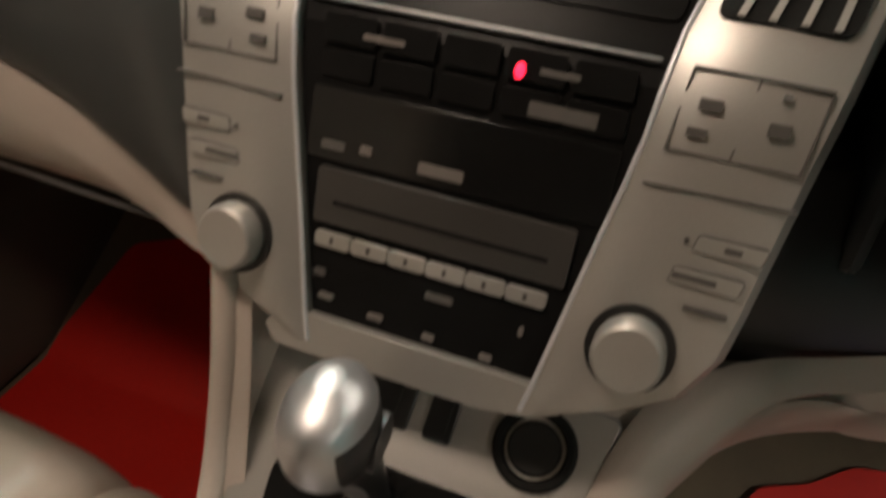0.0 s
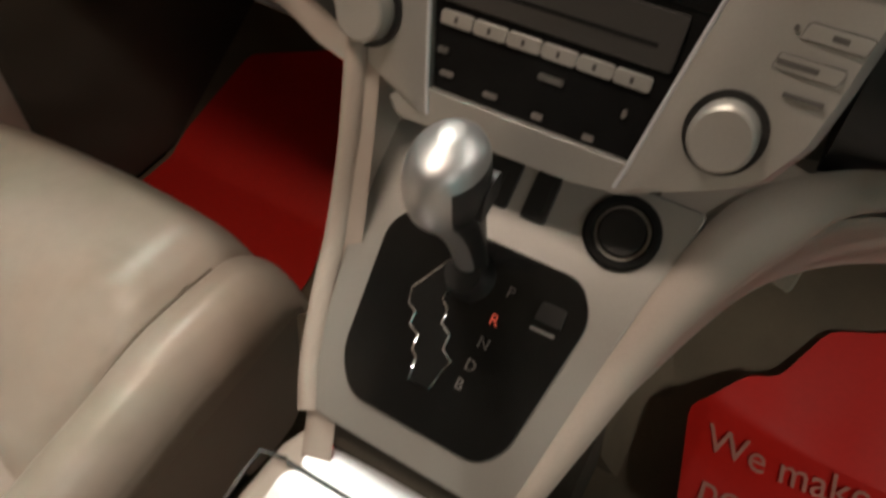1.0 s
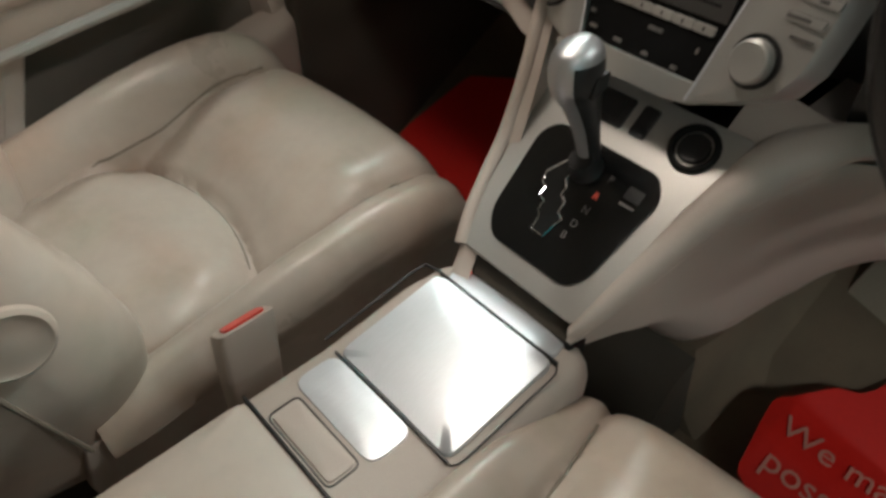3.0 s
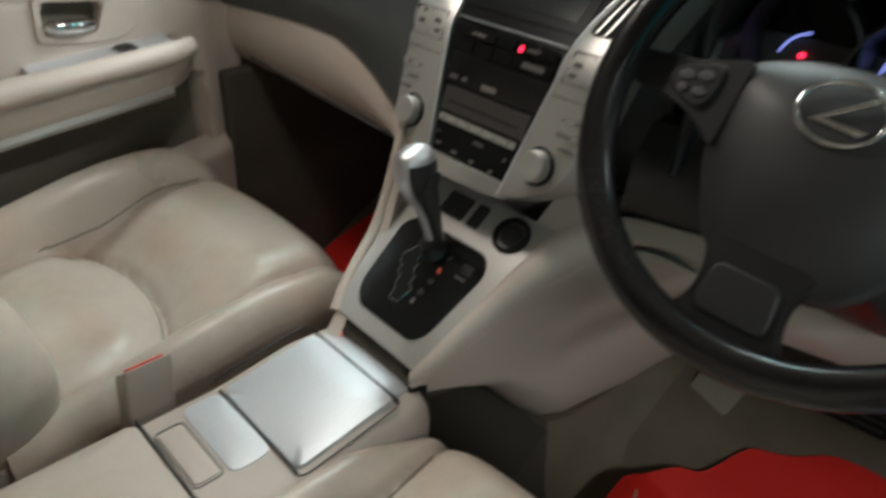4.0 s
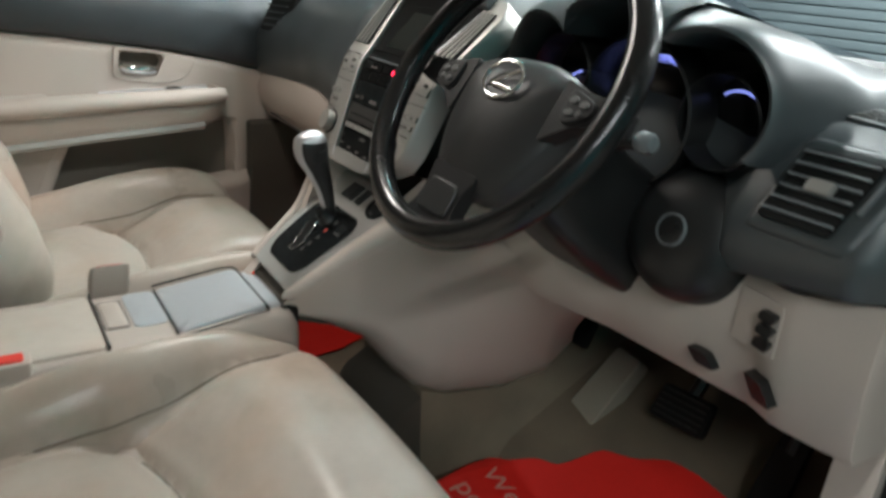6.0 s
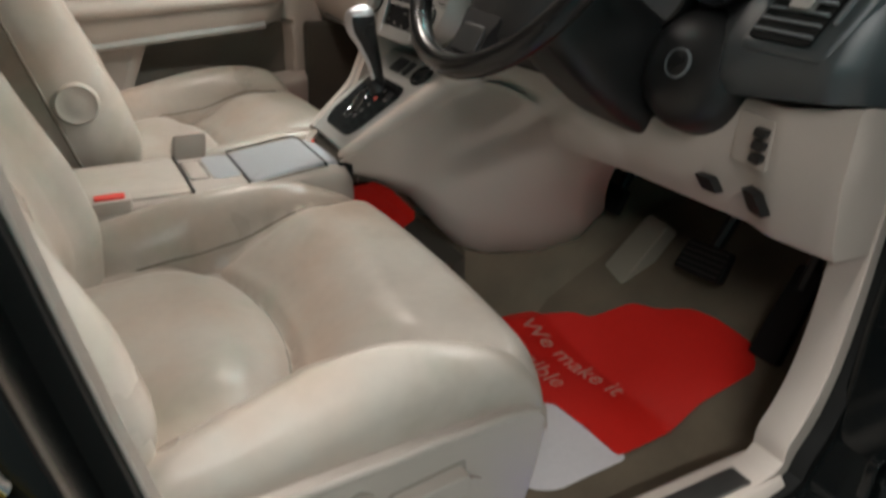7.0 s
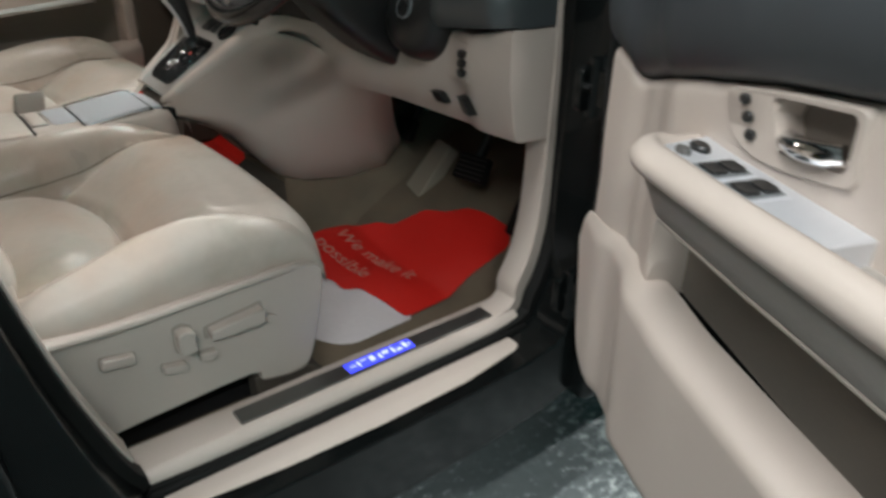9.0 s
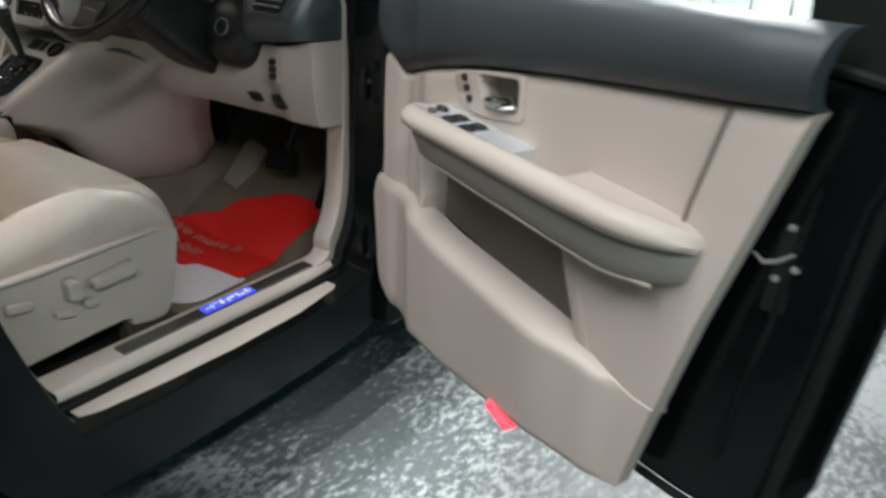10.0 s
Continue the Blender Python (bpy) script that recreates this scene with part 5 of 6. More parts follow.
# instrument hood with three round gauges
DIALS = [(0.270, 1.135, 0.074), (0.400, 1.115, 0.124), (0.527, 1.140, 0.074)]      # the hood's three arches: x, z, radius
hump = lambda x: curve(x, [(0.190, 1.165), (0.22, 1.205), (0.26, 1.232), (0.33, 1.252), (0.42, 1.253), (0.48, 1.238), (0.54, 1.222), (0.58, 1.195), (0.615, 1.14)])
lip = []
for k, (a0, a1) in enumerate(((215, 48), (128, 54), (128, -38))):
    gx, gz, r = DIALS[k]
    for a in np.linspace(radians(a0), radians(a1), 30):
        lip.append((gx + r * math.cos(a), gz + r * math.sin(a), math.cos(a), math.sin(a)))
rings = []
for x, z, nx, nz in lip:
    f = lin(x, [(0.19, 0.150), (0.25, 0.132), (0.40, 0.122), (0.50, 0.126), (0.61, 0.158)])
    up = max(0.0, min(1.0, (nz + 0.1) / 0.7))
    cx_, cz_ = x + nx * 0.018, (z + nz * 0.018) * (1 - up) + max(z + 0.010, hump(x)) * up
    rings.append([(x - nx * 0.004, f + 0.014, z - nz * 0.004), (x - nx * 0.001, f + 0.003, z - nz * 0.001), (x + nx * 0.004, f, z + nz * 0.004), (x + nx * 0.009, f + 0.005, z + nz * 0.009), (x + nx * 0.014, f + 0.022, (z + nz * 0.014) * 0.65 + cz_ * 0.35),
                  (cx_, f + 0.060, cz_), (cx_ + nx * 0.006, f + 0.10, cz_ - 0.004), (cx_ + nx * 0.01, 0.31, cz_ - 0.022), (cx_ + nx * 0.01, 0.44, min(cz_ - 0.02, 1.175)), (x - nx * 0.01, 0.30, z - nz * 0.02), (x - nx * 0.010, 0.236, z - nz * 0.010)])
part("instrument_hood", loft(rings), DASH, dash, "black hood over the gauges", angle=50)
part("gauge_backing", box(0.205, 0.595, 0.235, 0.25, 0.98, 1.19), RUBBER, dash)
part("hood_cheek", prism([(0.11, 0.99), (0.12, 1.08), (0.15, 1.13), (0.25, 1.15), (0.25, 0.96)], 0.200, 0.212, yz(0)), DASH, dash, bevel=0.006)
part("hood_cheek", prism([(0.200, 0.99), (0.200, 1.06), (0.210, 1.11), (0.25, 1.13), (0.25, 0.96)], 0.588, 0.606, yz(0)), DASH, dash, bevel=0.006)
for gx, gz, r in ((0.268, 1.128, 0.056), (0.402, 1.105, 0.088), (0.528, 1.118, 0.052)):
    G = on_plane((gx, 0.232, gz), (1, 0, 0), (0, 0, 1))
    part("gauge_ring", turned([(r * 1.04, -0.004), (r * 1.04, 0.05), (r * 1.00, 0.052), (r * 0.97, 0.03), (r * 0.96, 0.0)], G, 48), BLACK, dash)
    part("gauge_face", turned([(r * 0.97, 0.0), (r * 0.95, 0.003), (0, 0.003)], G, 48), GLOSSBLACK, dash, "dark gauge face")
for gx, gz, r, a0, a1 in ((0.406, 1.100, 0.073, 75, 182), (0.268, 1.100, 0.034, 100, 180), (0.520, 1.112, 0.038, 60, 125)):
    arc = [(gx + r * math.cos(radians(a)), 0.226, gz + r * math.sin(radians(a))) for a in np.linspace(a0, a1, 30)]
    part("gauge_light", tube(arc, 0.0013, 8), ARCBLUE, dash, "pale blue lit gauge arc")
for r, rad, a0, a1 in ((0.0695, 0.0008, 72, 185), (0.0665, 0.0005, 70, 186)):
    part("gauge_scale", tube([(0.406 + r * math.cos(radians(a)), 0.227, 1.100 + r * math.sin(radians(a))) for a in np.linspace(a0, a1, 30)], rad, 6), ARCBLUE, dash)
for a in np.linspace(radians(75), radians(182), 13):
    c_, s_ = math.cos(a), math.sin(a)
    part("gauge_tick", tube([(0.406 + r * c_, 0.2265, 1.100 + r * s_) for r in (0.0672, 0.0725)], 0.0006, 6), ARCBLUE, dash)
part("gauge_led", turned([(0.0028, 0), (0.0028, 0.002), (0, 0.003)], on_plane((0.260, 0.222, 1.112), (1, 0, 0), (0, 0, 1)), 12), LEDRED, dash)

# ignition lock in its bulge
IGN = on_plane((0.520, 0.160, 0.993), (1, 0.05, 0), (0, 0.30, 1))
part("ignition_bulge", turned([(0.082, -0.06), (0.080, -0.03), (0.074, -0.014), (0.060, -0.001), (0.042, 0.005), (0.024, 0.008), (0, 0.008)], IGN, 36), BLACK, dash, angle=60)
part("ignition_ring", turned([(0.0195, 0.004), (0.0195, 0.0115), (0.0175, 0.0125), (0.0168, 0.009), (0.0, 0.008)], IGN), VENTGREY, dash, "grey ignition lock ring")
part("ignition_core", turned([(0.0165, 0.006), (0.0165, 0.0105), (0.012, 0.012), (0, 0.012)], IGN), BLACK, dash)
part("key_slot", prism(rounded([(-0.011, -0.004), (0.011, -0.004), (0.011, 0.004), (-0.011, 0.004)], 0.003), 0.008, 0.016, on_plane((0.520, 0.160, 0.993), (0.8, 0.2, 0.6), (-0.6, 0.2, 0.8))), BLACK, dash)

# ---- steering wheel ----
sw = thing("steering_wheel", (0.380, 0.02, 1.137), "dark grey leather steering wheel with a chrome emblem", "steering wheel")
BUTTON = material("dark_grey_button", (0.045, 0.043, 0.043), 0.5, grain=500, vary=0.1, bump=0.05)
SPOKE = material("matt_black_spoke", (0.012, 0.011, 0.011), 0.6, grain=700, vary=0.15, bump=0.1, spec=0.3)
TILT_W = math.radians(33)
WC = Vector((0.380, -0.010, 1.136))
wu, wn = Vector((0, math.sin(TILT_W), math.cos(TILT_W))), Vector((0, -math.cos(TILT_W), math.sin(TILT_W)))
WH = lambda p, q, d: tuple(WC + p * Vector((1, 0, 0)) + q * wu + d * wn)
ring = [WH(0.1790 * math.cos(a), 0.1790 * math.sin(a) - 0.002, 0) for a in np.linspace(0, 2 * math.pi, 96, endpoint=False)]
part("rim", tube(ring, 0.0158, 20, closed=True), WHEELGLOSS, sw, "dark polished leather rim", angle=80)


def pad(outline, depth0, depth1, dome, mat, name, label=""):
    o = smooth_outline(outline, 5)
    cx_, cy_ = sum(p for p, _ in o) / len(o), sum(q for _, q in o) / len(o)
    rings = [[WH(p, q, depth0) for p, q in o]]
    for s in (1.0, 0.97, 0.90, 0.75, 0.5, 0.25, 0.02):
        rings.append([WH(cx_ + (p - cx_) * s, cy_ + (q - cy_) * s, depth1 + dome * (1 - s ** 2.5) ** 0.8) for p, q in o])
    return part(name, loft(rings), mat, sw, label, angle=60)


airbag = pad([(-0.088, 0.034), (-0.045, 0.048), (0.0, 0.051), (0.045, 0.048), (0.088, 0.034), (0.097, 0.005), (0.084, -0.058), (0.050, -0.112), (0.0, -0.122), (-0.050, -0.112), (-0.084, -0.058), (-0.097, 0.005)], -0.055, -0.030, 0.026, WHEEL, "airbag_pad", "dark grey airbag cover")
for s in (-1, 1):
    pts = [(s * 0.078, 0.034), (s * 0.120, 0.024), (s * 0.172, 0.022), (s * 0.176, -0.006), (s * 0.140, -0.010), (s * 0.112, -0.018), (s * 0.082, -0.040)]
    part("spoke", prism(rounded(pts, 0.006), -0.036, -0.016, WH), SPOKE, sw, "dark spoke", bevel=0.006)
    pod = [(s * 0.098, 0.022), (s * 0.116, 0.020), (s * 0.134, 0.013), (s * 0.137, 0.002), (s * 0.126, -0.008), (s * 0.106, -0.014), (s * 0.097, -0.002)]
    pod_ob = part("switch_pod", prism(smooth_outline(pod, 4), -0.018, -0.0115, WH), SPOKE, sw, "black oval switch pod", bevel=0.002)
    for p, q, w, hh in ((0.108, 0.011, 0.0068, 0.0048), (0.124, 0.008, 0.0068, 0.0048), (0.109, -0.003, 0.0068, 0.0042), (0.123, -0.002, 0.0050, 0.0036)):
        part("wheel_button", turned([(1.0, -0.013), (1.0, -0.0108), (0.85, -0.0096), (0.0, -0.0092)], lambda a, b, d, p=p, q=q, w=w, hh=hh: WH(s * (p + a * w), q + b * hh, d), 20), BUTTON, pod_ob, "grey oval wheel button")
part("spoke", prism(rounded([(-0.052, -0.096), (0.038, -0.100), (0.026, -0.126), (0.028, -0.150), (0.044, -0.176), (-0.062, -0.174), (-0.043, -0.150), (-0.042, -0.126)], 0.012), -0.036, -0.016, WH), SPOKE, sw, "dark lower spoke", bevel=0.006)
part("spoke_trim", prism(rounded([(-0.034, -0.116), (0.020, -0.118), (0.023, -0.158), (-0.038, -0.157)], 0.010), -0.018, -0.0125, WH), WHEEL, sw, bevel=0.003)
EM = lambda p, q, d: WH(p, q + 0.010, d - 0.003)
ell = [EM(0.031 * math.cos(a), 0.0225 * math.sin(a), 0.001) for a in np.linspace(0, 2 * math.pi, 48, endpoint=False)]
part("emblem_ring", tube(ell, 0.0022, 8, closed=True), CHROME, airbag, "chrome oval emblem ring", angle=80)
part("emblem_bar", prism([(0.016, 0.016), (0.021, 0.013), (-0.010, -0.006), (0.022, -0.008), (0.018, -0.013), (-0.020, -0.009)], -0.002, 0.002, EM), CHROME, airbag, "plain chrome emblem bar", bevel=0.0008)
# column shroud and stalks
col = thing("steering_column", (0.39, 0.12, 0.96), "black steering column cover with two stalks", "steering column")
rings = []
for s_, (w, h) in ((0.03, (0.050, 0.052)), (0.07, (0.062, 0.066)), (0.13, (0.070, 0.076)), (0.22, (0.074, 0.082)), (0.30, (0.072, 0.080))):
    o = rounded([(-w, -h * 1.25), (w, -h * 1.25), (w, h * 0.55), (-w, h * 0.55)], 0.03, 5)
    rings.append([WH(p, q - 0.012, -0.035 - s_) for p, q in o])
part("shroud", loft(rings), BLACK, col, angle=50)
part("wiper_stalk", tube([WH(0.05, -0.01, -0.09), WH(0.10, 0.0, -0.085), WH(0.155, 0.012, -0.075)], [0.008, 0.007, 0.008], 12), BLACK, col)
part("stalk_end", turned([(0.009, 0), (0.0115, 0.004), (0.0115, 0.016), (0.008, 0.021), (0, 0.022)], lambda p, q, d: WH(0.150 + d, 0.012 + p, -0.075 + q), 20), VENTGREY, col, "pale ridged stalk end")
part("light_stalk", tube([WH(-0.05, -0.01, -0.09), WH(-0.10, 0.0, -0.085), WH(-0.15, 0.012, -0.075)], [0.008, 0.007, 0.009], 12), BLACK, col)

# ---- pedals ----
foot = thing("foot_rest", (0.17, 0.43, floor_z(0.42)), "pale grey foot rest beside the console", "foot rest")
FR = on_plane((0.210, 0.438, 0.520), (1, -0.12, 0), (0.10, 0.60, 0.80))
part("tread", prism(rounded([(-0.042, -0.105), (0.040, -0.105), (0.036, 0.100), (-0.030, 0.100)], 0.012), -0.03, 0.006, FR), material("grey_beige_rubber", (0.27, 0.24, 0.19), 0.7, grain=300, bump=0.2), foot, bevel=0.004)
brake = thing("brake_pedal", (0.40, 0.45, 0.6), "black rubber brake pedal on its arm", "pedal")
BP = on_plane((0.400, 0.430, 0.600), (1, 0, 0.1), (0, 0.45, 0.9))
part("pad", prism(rounded([(-0.055, -0.030), (0.055, -0.030), (0.050, 0.032), (-0.050, 0.032)], 0.01), -0.012, 0.004, BP), RUBBER, brake, bevel=0.003)
for k in range(5):
    part("rib", prism([(-0.045, -0.022 + k * 0.011), (0.045, -0.022 + k * 0.011), (0.045, -0.018 + k * 0.011), (-0.045, -0.018 + k * 0.011)], 0.003, 0.007, BP), BLACK, brake)
part("arm", tube([(0.40, 0.44, 0.60), (0.41, 0.50, 0.72), (0.42, 0.52, 0.90)], 0.012, 8), BLACK, brake)
acc = thing("accelerator_pedal", (0.575, 0.46, 0.52), "black hanging accelerator pedal", "pedal")
AP = on_plane((0.575, 0.440, 0.580), (1, 0.05, 0), (0, 0.40, 0.92))
part("pad", prism(rounded([(-0.028, -0.085), (0.028, -0.085), (0.022, 0.085), (-0.022, 0.085)], 0.01), -0.014, 0.004, AP), RUBBER, acc, bevel=0.003)
part("arm", tube([(0.575, 0.46, 0.62), (0.57, 0.52, 0.76), (0.57, 0.53, 0.88)], 0.010, 8), BLACK, acc)
pb = thing("parking_brake_pedal", (0.13, 0.46, 0.6), "small black parking brake pedal above the foot rest", "pedal")
part("pad", prism(rounded([(-0.035, -0.028), (0.035, -0.028), (0.035, 0.028), (-0.035, 0.028)], 0.008), -0.012, 0.006, on_plane((0.135, 0.435, 0.625), (1, 0, 0), (0, 0.4, 0.9))), RUBBER, pb, bevel=0.003)
part("arm", tube([(0.135, 0.45, 0.62), (0.135, 0.52, 0.74), (0.15, 0.53, 0.88)], 0.010, 8), BLACK, pb)

# ---- paper mats ----
def paper_mat(name, outline, lift, mat, label, wave=0.0015, curl=0.0):
    t = thing(name, (sum(p for p, _ in outline) / len(outline), sum(q for _, q in outline) / len(outline), floor_z(0.1)), label, "floor mat", "paper mats in the footwells")
    o = []
    for (p0, q0), (p1, q1) in zip(outline, outline[1:] + outline[:1]):
        n = max(1, int(math.hypot(p1 - p0, q1 - q0) / 0.012))
        o += [(p0 + (p1 - p0) * i / n, q0 + (q1 - q0) * i / n) for i in range(n)]
    o = [tuple(0.25 * (a + 2 * b + c) for a, b, c in zip(o[i - 1], o[i], o[(i + 1) % len(o)])) for i in range(len(o))]
    cx_, cy_ = sum(p for p, _ in o) / len(o), sum(q for _, q in o) / len(o)
    h = lambda x, y: floor_z(y) + lift + curl * max(0.0, min(1.0, (0.36 - x) / 0.15)) ** 1.5 * max(0, 1 - max(0, y - 0.15) / 0.25) + wave * (0.5 + 0.5 * math.sin(31 * x + 2) * math.sin(27 * y))
    rings = [[(cx_ + (p - cx_) * s, cy_ + (q - cy_) * s, h(cx_ + (p - cx_) * s, cy_ + (q - cy_) * s) - (0.0012 if i == 0 else 0)) for p, q in o] for i, s in enumerate([1] + [1 - 0.98 * k / 36 for k in range(37)])]
    bm = loft(rings, caps=False)
    bm.verts.ensure_lookup_table()
    bm.faces.new(bm.verts[-len(o):])
    part("sheet", bm, mat, t, angle=70)
    return t, h


mat_d, h_d = paper_mat("driver_floor_mat", [(0.212, 0.07), (0.205, 0.11), (0.194, 0.165), (0.186, 0.215), (0.235, 0.285), (0.268, 0.300), (0.300, 0.372), (0.355, 0.392), (0.40, 0.425), (0.45, 0.432), (0.535, 0.428), (0.578, 0.395), (0.556, 0.30), (0.567, 0.122), (0.48, 0.118), (0.412, 0.110), (0.400, 0.076), (0.345, 0.080), (0.332, 0.062), (0.26, 0.066)], 0.006, RED, "red paper floor mat printed with pale lettering, one edge curled", 0.0015, 0.045)
for text, x, y, size in (("We make it", 0.216, 0.166, 0.053), ("possible", 0.226, 0.104, 0.053)):
    lettering(text, size, lambda a, b, c, x=x, y=y: (x + a * 0.92 - b * 0.05, y + b + a * 0.19, h_d(x + a * 0.92, y + b + a * 0.19) + 0.0030 + c), INK, mat_d, 0.0003)
paper_mat("passenger_floor_mat", [(-0.68, 0.05), (-0.68, 0.28), (-0.64, 0.42), (-0.50, 0.47), (-0.42, 0.45), (-0.395, 0.33), (-0.37, 0.24), (-0.34, 0.16), (-0.33, 0.06), (-0.36, 0.02), (-0.5, 0.0)], 0.006, RED, "red paper floor mat on the passenger side")
paper_mat("white_paper_sheet", [(0.26, 0.05), (0.33, 0.12), (0.42, 0.14), (0.574, 0.135), (0.577, 0.06), (0.580, -0.005), (0.565, -0.035), (0.525, -0.062), (0.46, -0.065), (0.30, -0.03)], 0.002, PAPER, "white paper sheet lying under the red mat", 0.001)

# ---- doors ----
STRIP = material("grey_beige_strip", (0.29, 0.262, 0.235), 0.45, grain=300)
def door(name, hinge, u, n, label, closed):
    u, n, h = Vector(u).normalized(), Vector(n).normalized(), Vector(hinge)
    D = lambda a, b, z: tuple(h + float(a) * u + float(b) * n + Vector((0, 0, float(z))))
    t = thing(name, D(0.45, 0, 0.42), label, "car door", "front doors of the car")
    rear = lambda z: lin(z, [(0.46, 0.745), (0.50, 0.770), (0.80, 0.830), (1.08, 0.898), (1.17, 0.905)])
    belt = lambda a: lin(a, [(-0.03, 0.996), (0.010, 0.994), (0.030, 0.987), (0.055, 0.984), (0.072, 0.975), (0.080, 0.966), (0.095, 0.968), (0.15, 0.984), (0.242, 1.007), (0.37, 1.032), (0.56, 1.054), (0.75, 1.071), (0.91, 1.084)])
    front = lambda z: lin(z, [(0.44, 0.10), (0.47, 0.03), (0.52, 0.0), (0.68, -0.025), (0.735, -0.008), (0.98, 0.0), (1.17, 0.03)])
    low = lambda a: lin(a, [(-0.03, 0.50), (0.06, 0.455), (0.3, 0.462), (0.70, 0.478), (0.78, 0.50)])
    ledge = lambda a: lin(a, [(-0.03, 0.735), (0.15, 0.745), (0.26, 0.738), (0.43, 0.716), (0.58, 0.698), (0.68, 0.680), (0.76, 0.655)])

    def swell(a):
        return lerp(a, [(-0.03, 0.004), (0.07, 0.018), (0.086, 0.017), (0.100, 0.0165), (0.14, 0.027), (0.22, 0.055), (0.35, 0.066), (0.80, 0.066), (0.91, 0.052)])

    def sheet(zlo, zhi, depth, nz=16, na=44, back=0.03):
        rows = []
        for i in range(nz + 1):
            f = i / nz
            row = []
            for j in range(na + 1):
                g = j / na
                a = g * 0.9
                z = zlo(a) + (zhi(a) - zlo(a)) * f
                a = front(z) + (rear(z) - front(z)) * g
                z = zlo(a) + (zhi(a) - zlo(a)) * f
                row.append((a, depth(a, z, f), z))
            rows.append(row)
        bm = bmesh.new()
        vf = [[bm.verts.new(D(*p)) for p in r] for r in rows]
        vb = [[bm.verts.new(D(p[0], p[1] - back, p[2])) for p in r] for r in rows]
        for i in range(nz):
            for j in range(na):
                bm.faces.new((vf[i][j], vf[i][j + 1], vf[i + 1][j + 1], vf[i + 1][j]))
                bm.faces.new((vb[i][j], vb[i + 1][j], vb[i + 1][j + 1], vb[i][j + 1]))
        edge = [(0, j) for j in range(na)] + [(i, na) for i in range(nz)] + [(nz, j) for j in range(na, 0, -1)] + [(i, 0) for i in range(nz, 0, -1)]
        for k in range(len(edge)):
            p, q = edge[k], edge[(k + 1) % len(edge)]
            bm.faces.new((vf[p[0]][p[1]], vb[p[0]][p[1]], vb[q[0]][q[1]], vf[q[0]][q[1]]))
        return bm

    rnd = lambda f, r=0.12: math.sqrt(max(0, 1 - max(0, (r - f) / r) ** 2)) * math.sqrt(max(0, 1 - max(0, (f - 1 + r) / r) ** 2))
    part("upper_panel", sheet(lambda a: belt(a) + 0.001, lambda a: 1.172 - 0.03 * max(0, 0.2 - a), lambda a, z, f: swell(a) - 0.012 + 0.038 * rnd(f, 0.5)), DOORTOP, t, "black soft upper door panel", angle=60)
    cut = lambda a, z: min(1.0, max(0.0, (a - 0.218) / 0.014)) * min(1.0, max(0.0, (0.664 - 0.42 * (z - 0.68) - a) / 0.016)) * (1 if z < 0.872 else 0)
    card = part("door_card", sheet(lambda a: ledge(a) - 0.02, belt, lambda a, z, f: swell(a) - 0.010 * (1 - rnd(f, 0.06)) - 0.062 * max(cut(a, z), 1 if 0.385 < a < 0.468 and 0.985 < z < 1.028 else 0), 34, 110), BEIGE, t, "beige door card", angle=40)
    ends = [(0.664 - 0.42 * (z - 0.68), z) for z in np.linspace(0.645, 0.868, 14)]
    part("pocket_end", loft([[(e - 0.020, 0.006, z), (e - 0.017, swell(e) - 0.004, z), (e - 0.012, swell(e) + 0.0015, z), (e + 0.012, swell(e) + 0.0015, z), (e + 0.012, 0.006, z)] for e, z in ends], D), BEIGE, t, "beige rear end of the door pocket", angle=60)
    pk = rounded([(0.222, 0.725), (0.660, 0.64), (0.655, 0.70), (0.600, 0.872), (0.232, 0.872)], 0.02)
    # the pocket's shade is put into this lining's colour
    part("pocket_lining", prism(pk, 0.003, 0.007, lambda p, q, d: D(p, d, q)), BEIGE_DARK, t, "door pocket lining, darkened for the pocket's shade")
    part("lower_panel", sheet(low, ledge, lambda a, z, f: swell(a) + 0.004 + 0.044 * rnd(f, 0.10) * (0.45 + 0.55 * f) * lerp(a, [(-0.03, 0.15), (0.1, 0.35), (0.3, 0.8), (0.58, 1.0), (0.69, 0.45), (0.745, 0.0)]), 24, 50), BEIGE, t, "beige lower door panel with map pocket", angle=45)
    # armrest: a rounded pad with a well behind it, a taupe band below
    arm_out = lambda a: lin(a, [(0.25, 0.162), (0.45, 0.164), (0.60, 0.160), (0.72, 0.152), (0.80, 0.134), (0.84, 0.118)])
    arm_low = lambda a: lin(a, [(0.25, 0.882), (0.30, 0.876), (0.53, 0.856), (0.70, 0.838), (0.84, 0.842)])
    rings, low_rings = [], []
    for a in np.linspace(0.243, 0.820, 58):
        e = min(1, (a - 0.243) / 0.075)
        g = min(1, (0.820 - a) / 0.075)
        k = math.sqrt(max(0.0, 1 - (1 - e) ** 2)) * math.sqrt(max(0.0, 1 - (1 - g) ** 2))
        out = 0.075 + (arm_out(a) - 0.075) * (0.10 + 0.90 * k)
        zt = lin(a, [(0.25, 0.966), (0.31, 0.963), (0.45, 0.957), (0.55, 0.953), (0.62, 0.948), (0.84, 0.934)]) - 0.022 * (1 - k)
        zb = lin(a, [(0.25, 0.930), (0.45, 0.920), (0.63, 0.906), (0.84, 0.896)]) + 0.004 * (1 - k)
        zl = arm_low(a) + 0.020 * (1 - k)
        low_rings.append([(a, b, z) for b, z in ((0.04, zb + 0.006), (out - 0.026, zb + 0.008), (out - 0.026, zb - 0.004), (out - 0.023, zb - 0.010), (out - 0.025, zb - 0.016), (out - 0.030, (zb + zl) / 2), (out - 0.038, zl + 0.006), (out - 0.048, zl), (0.04, zl))])
        m = (zt + zb) / 2
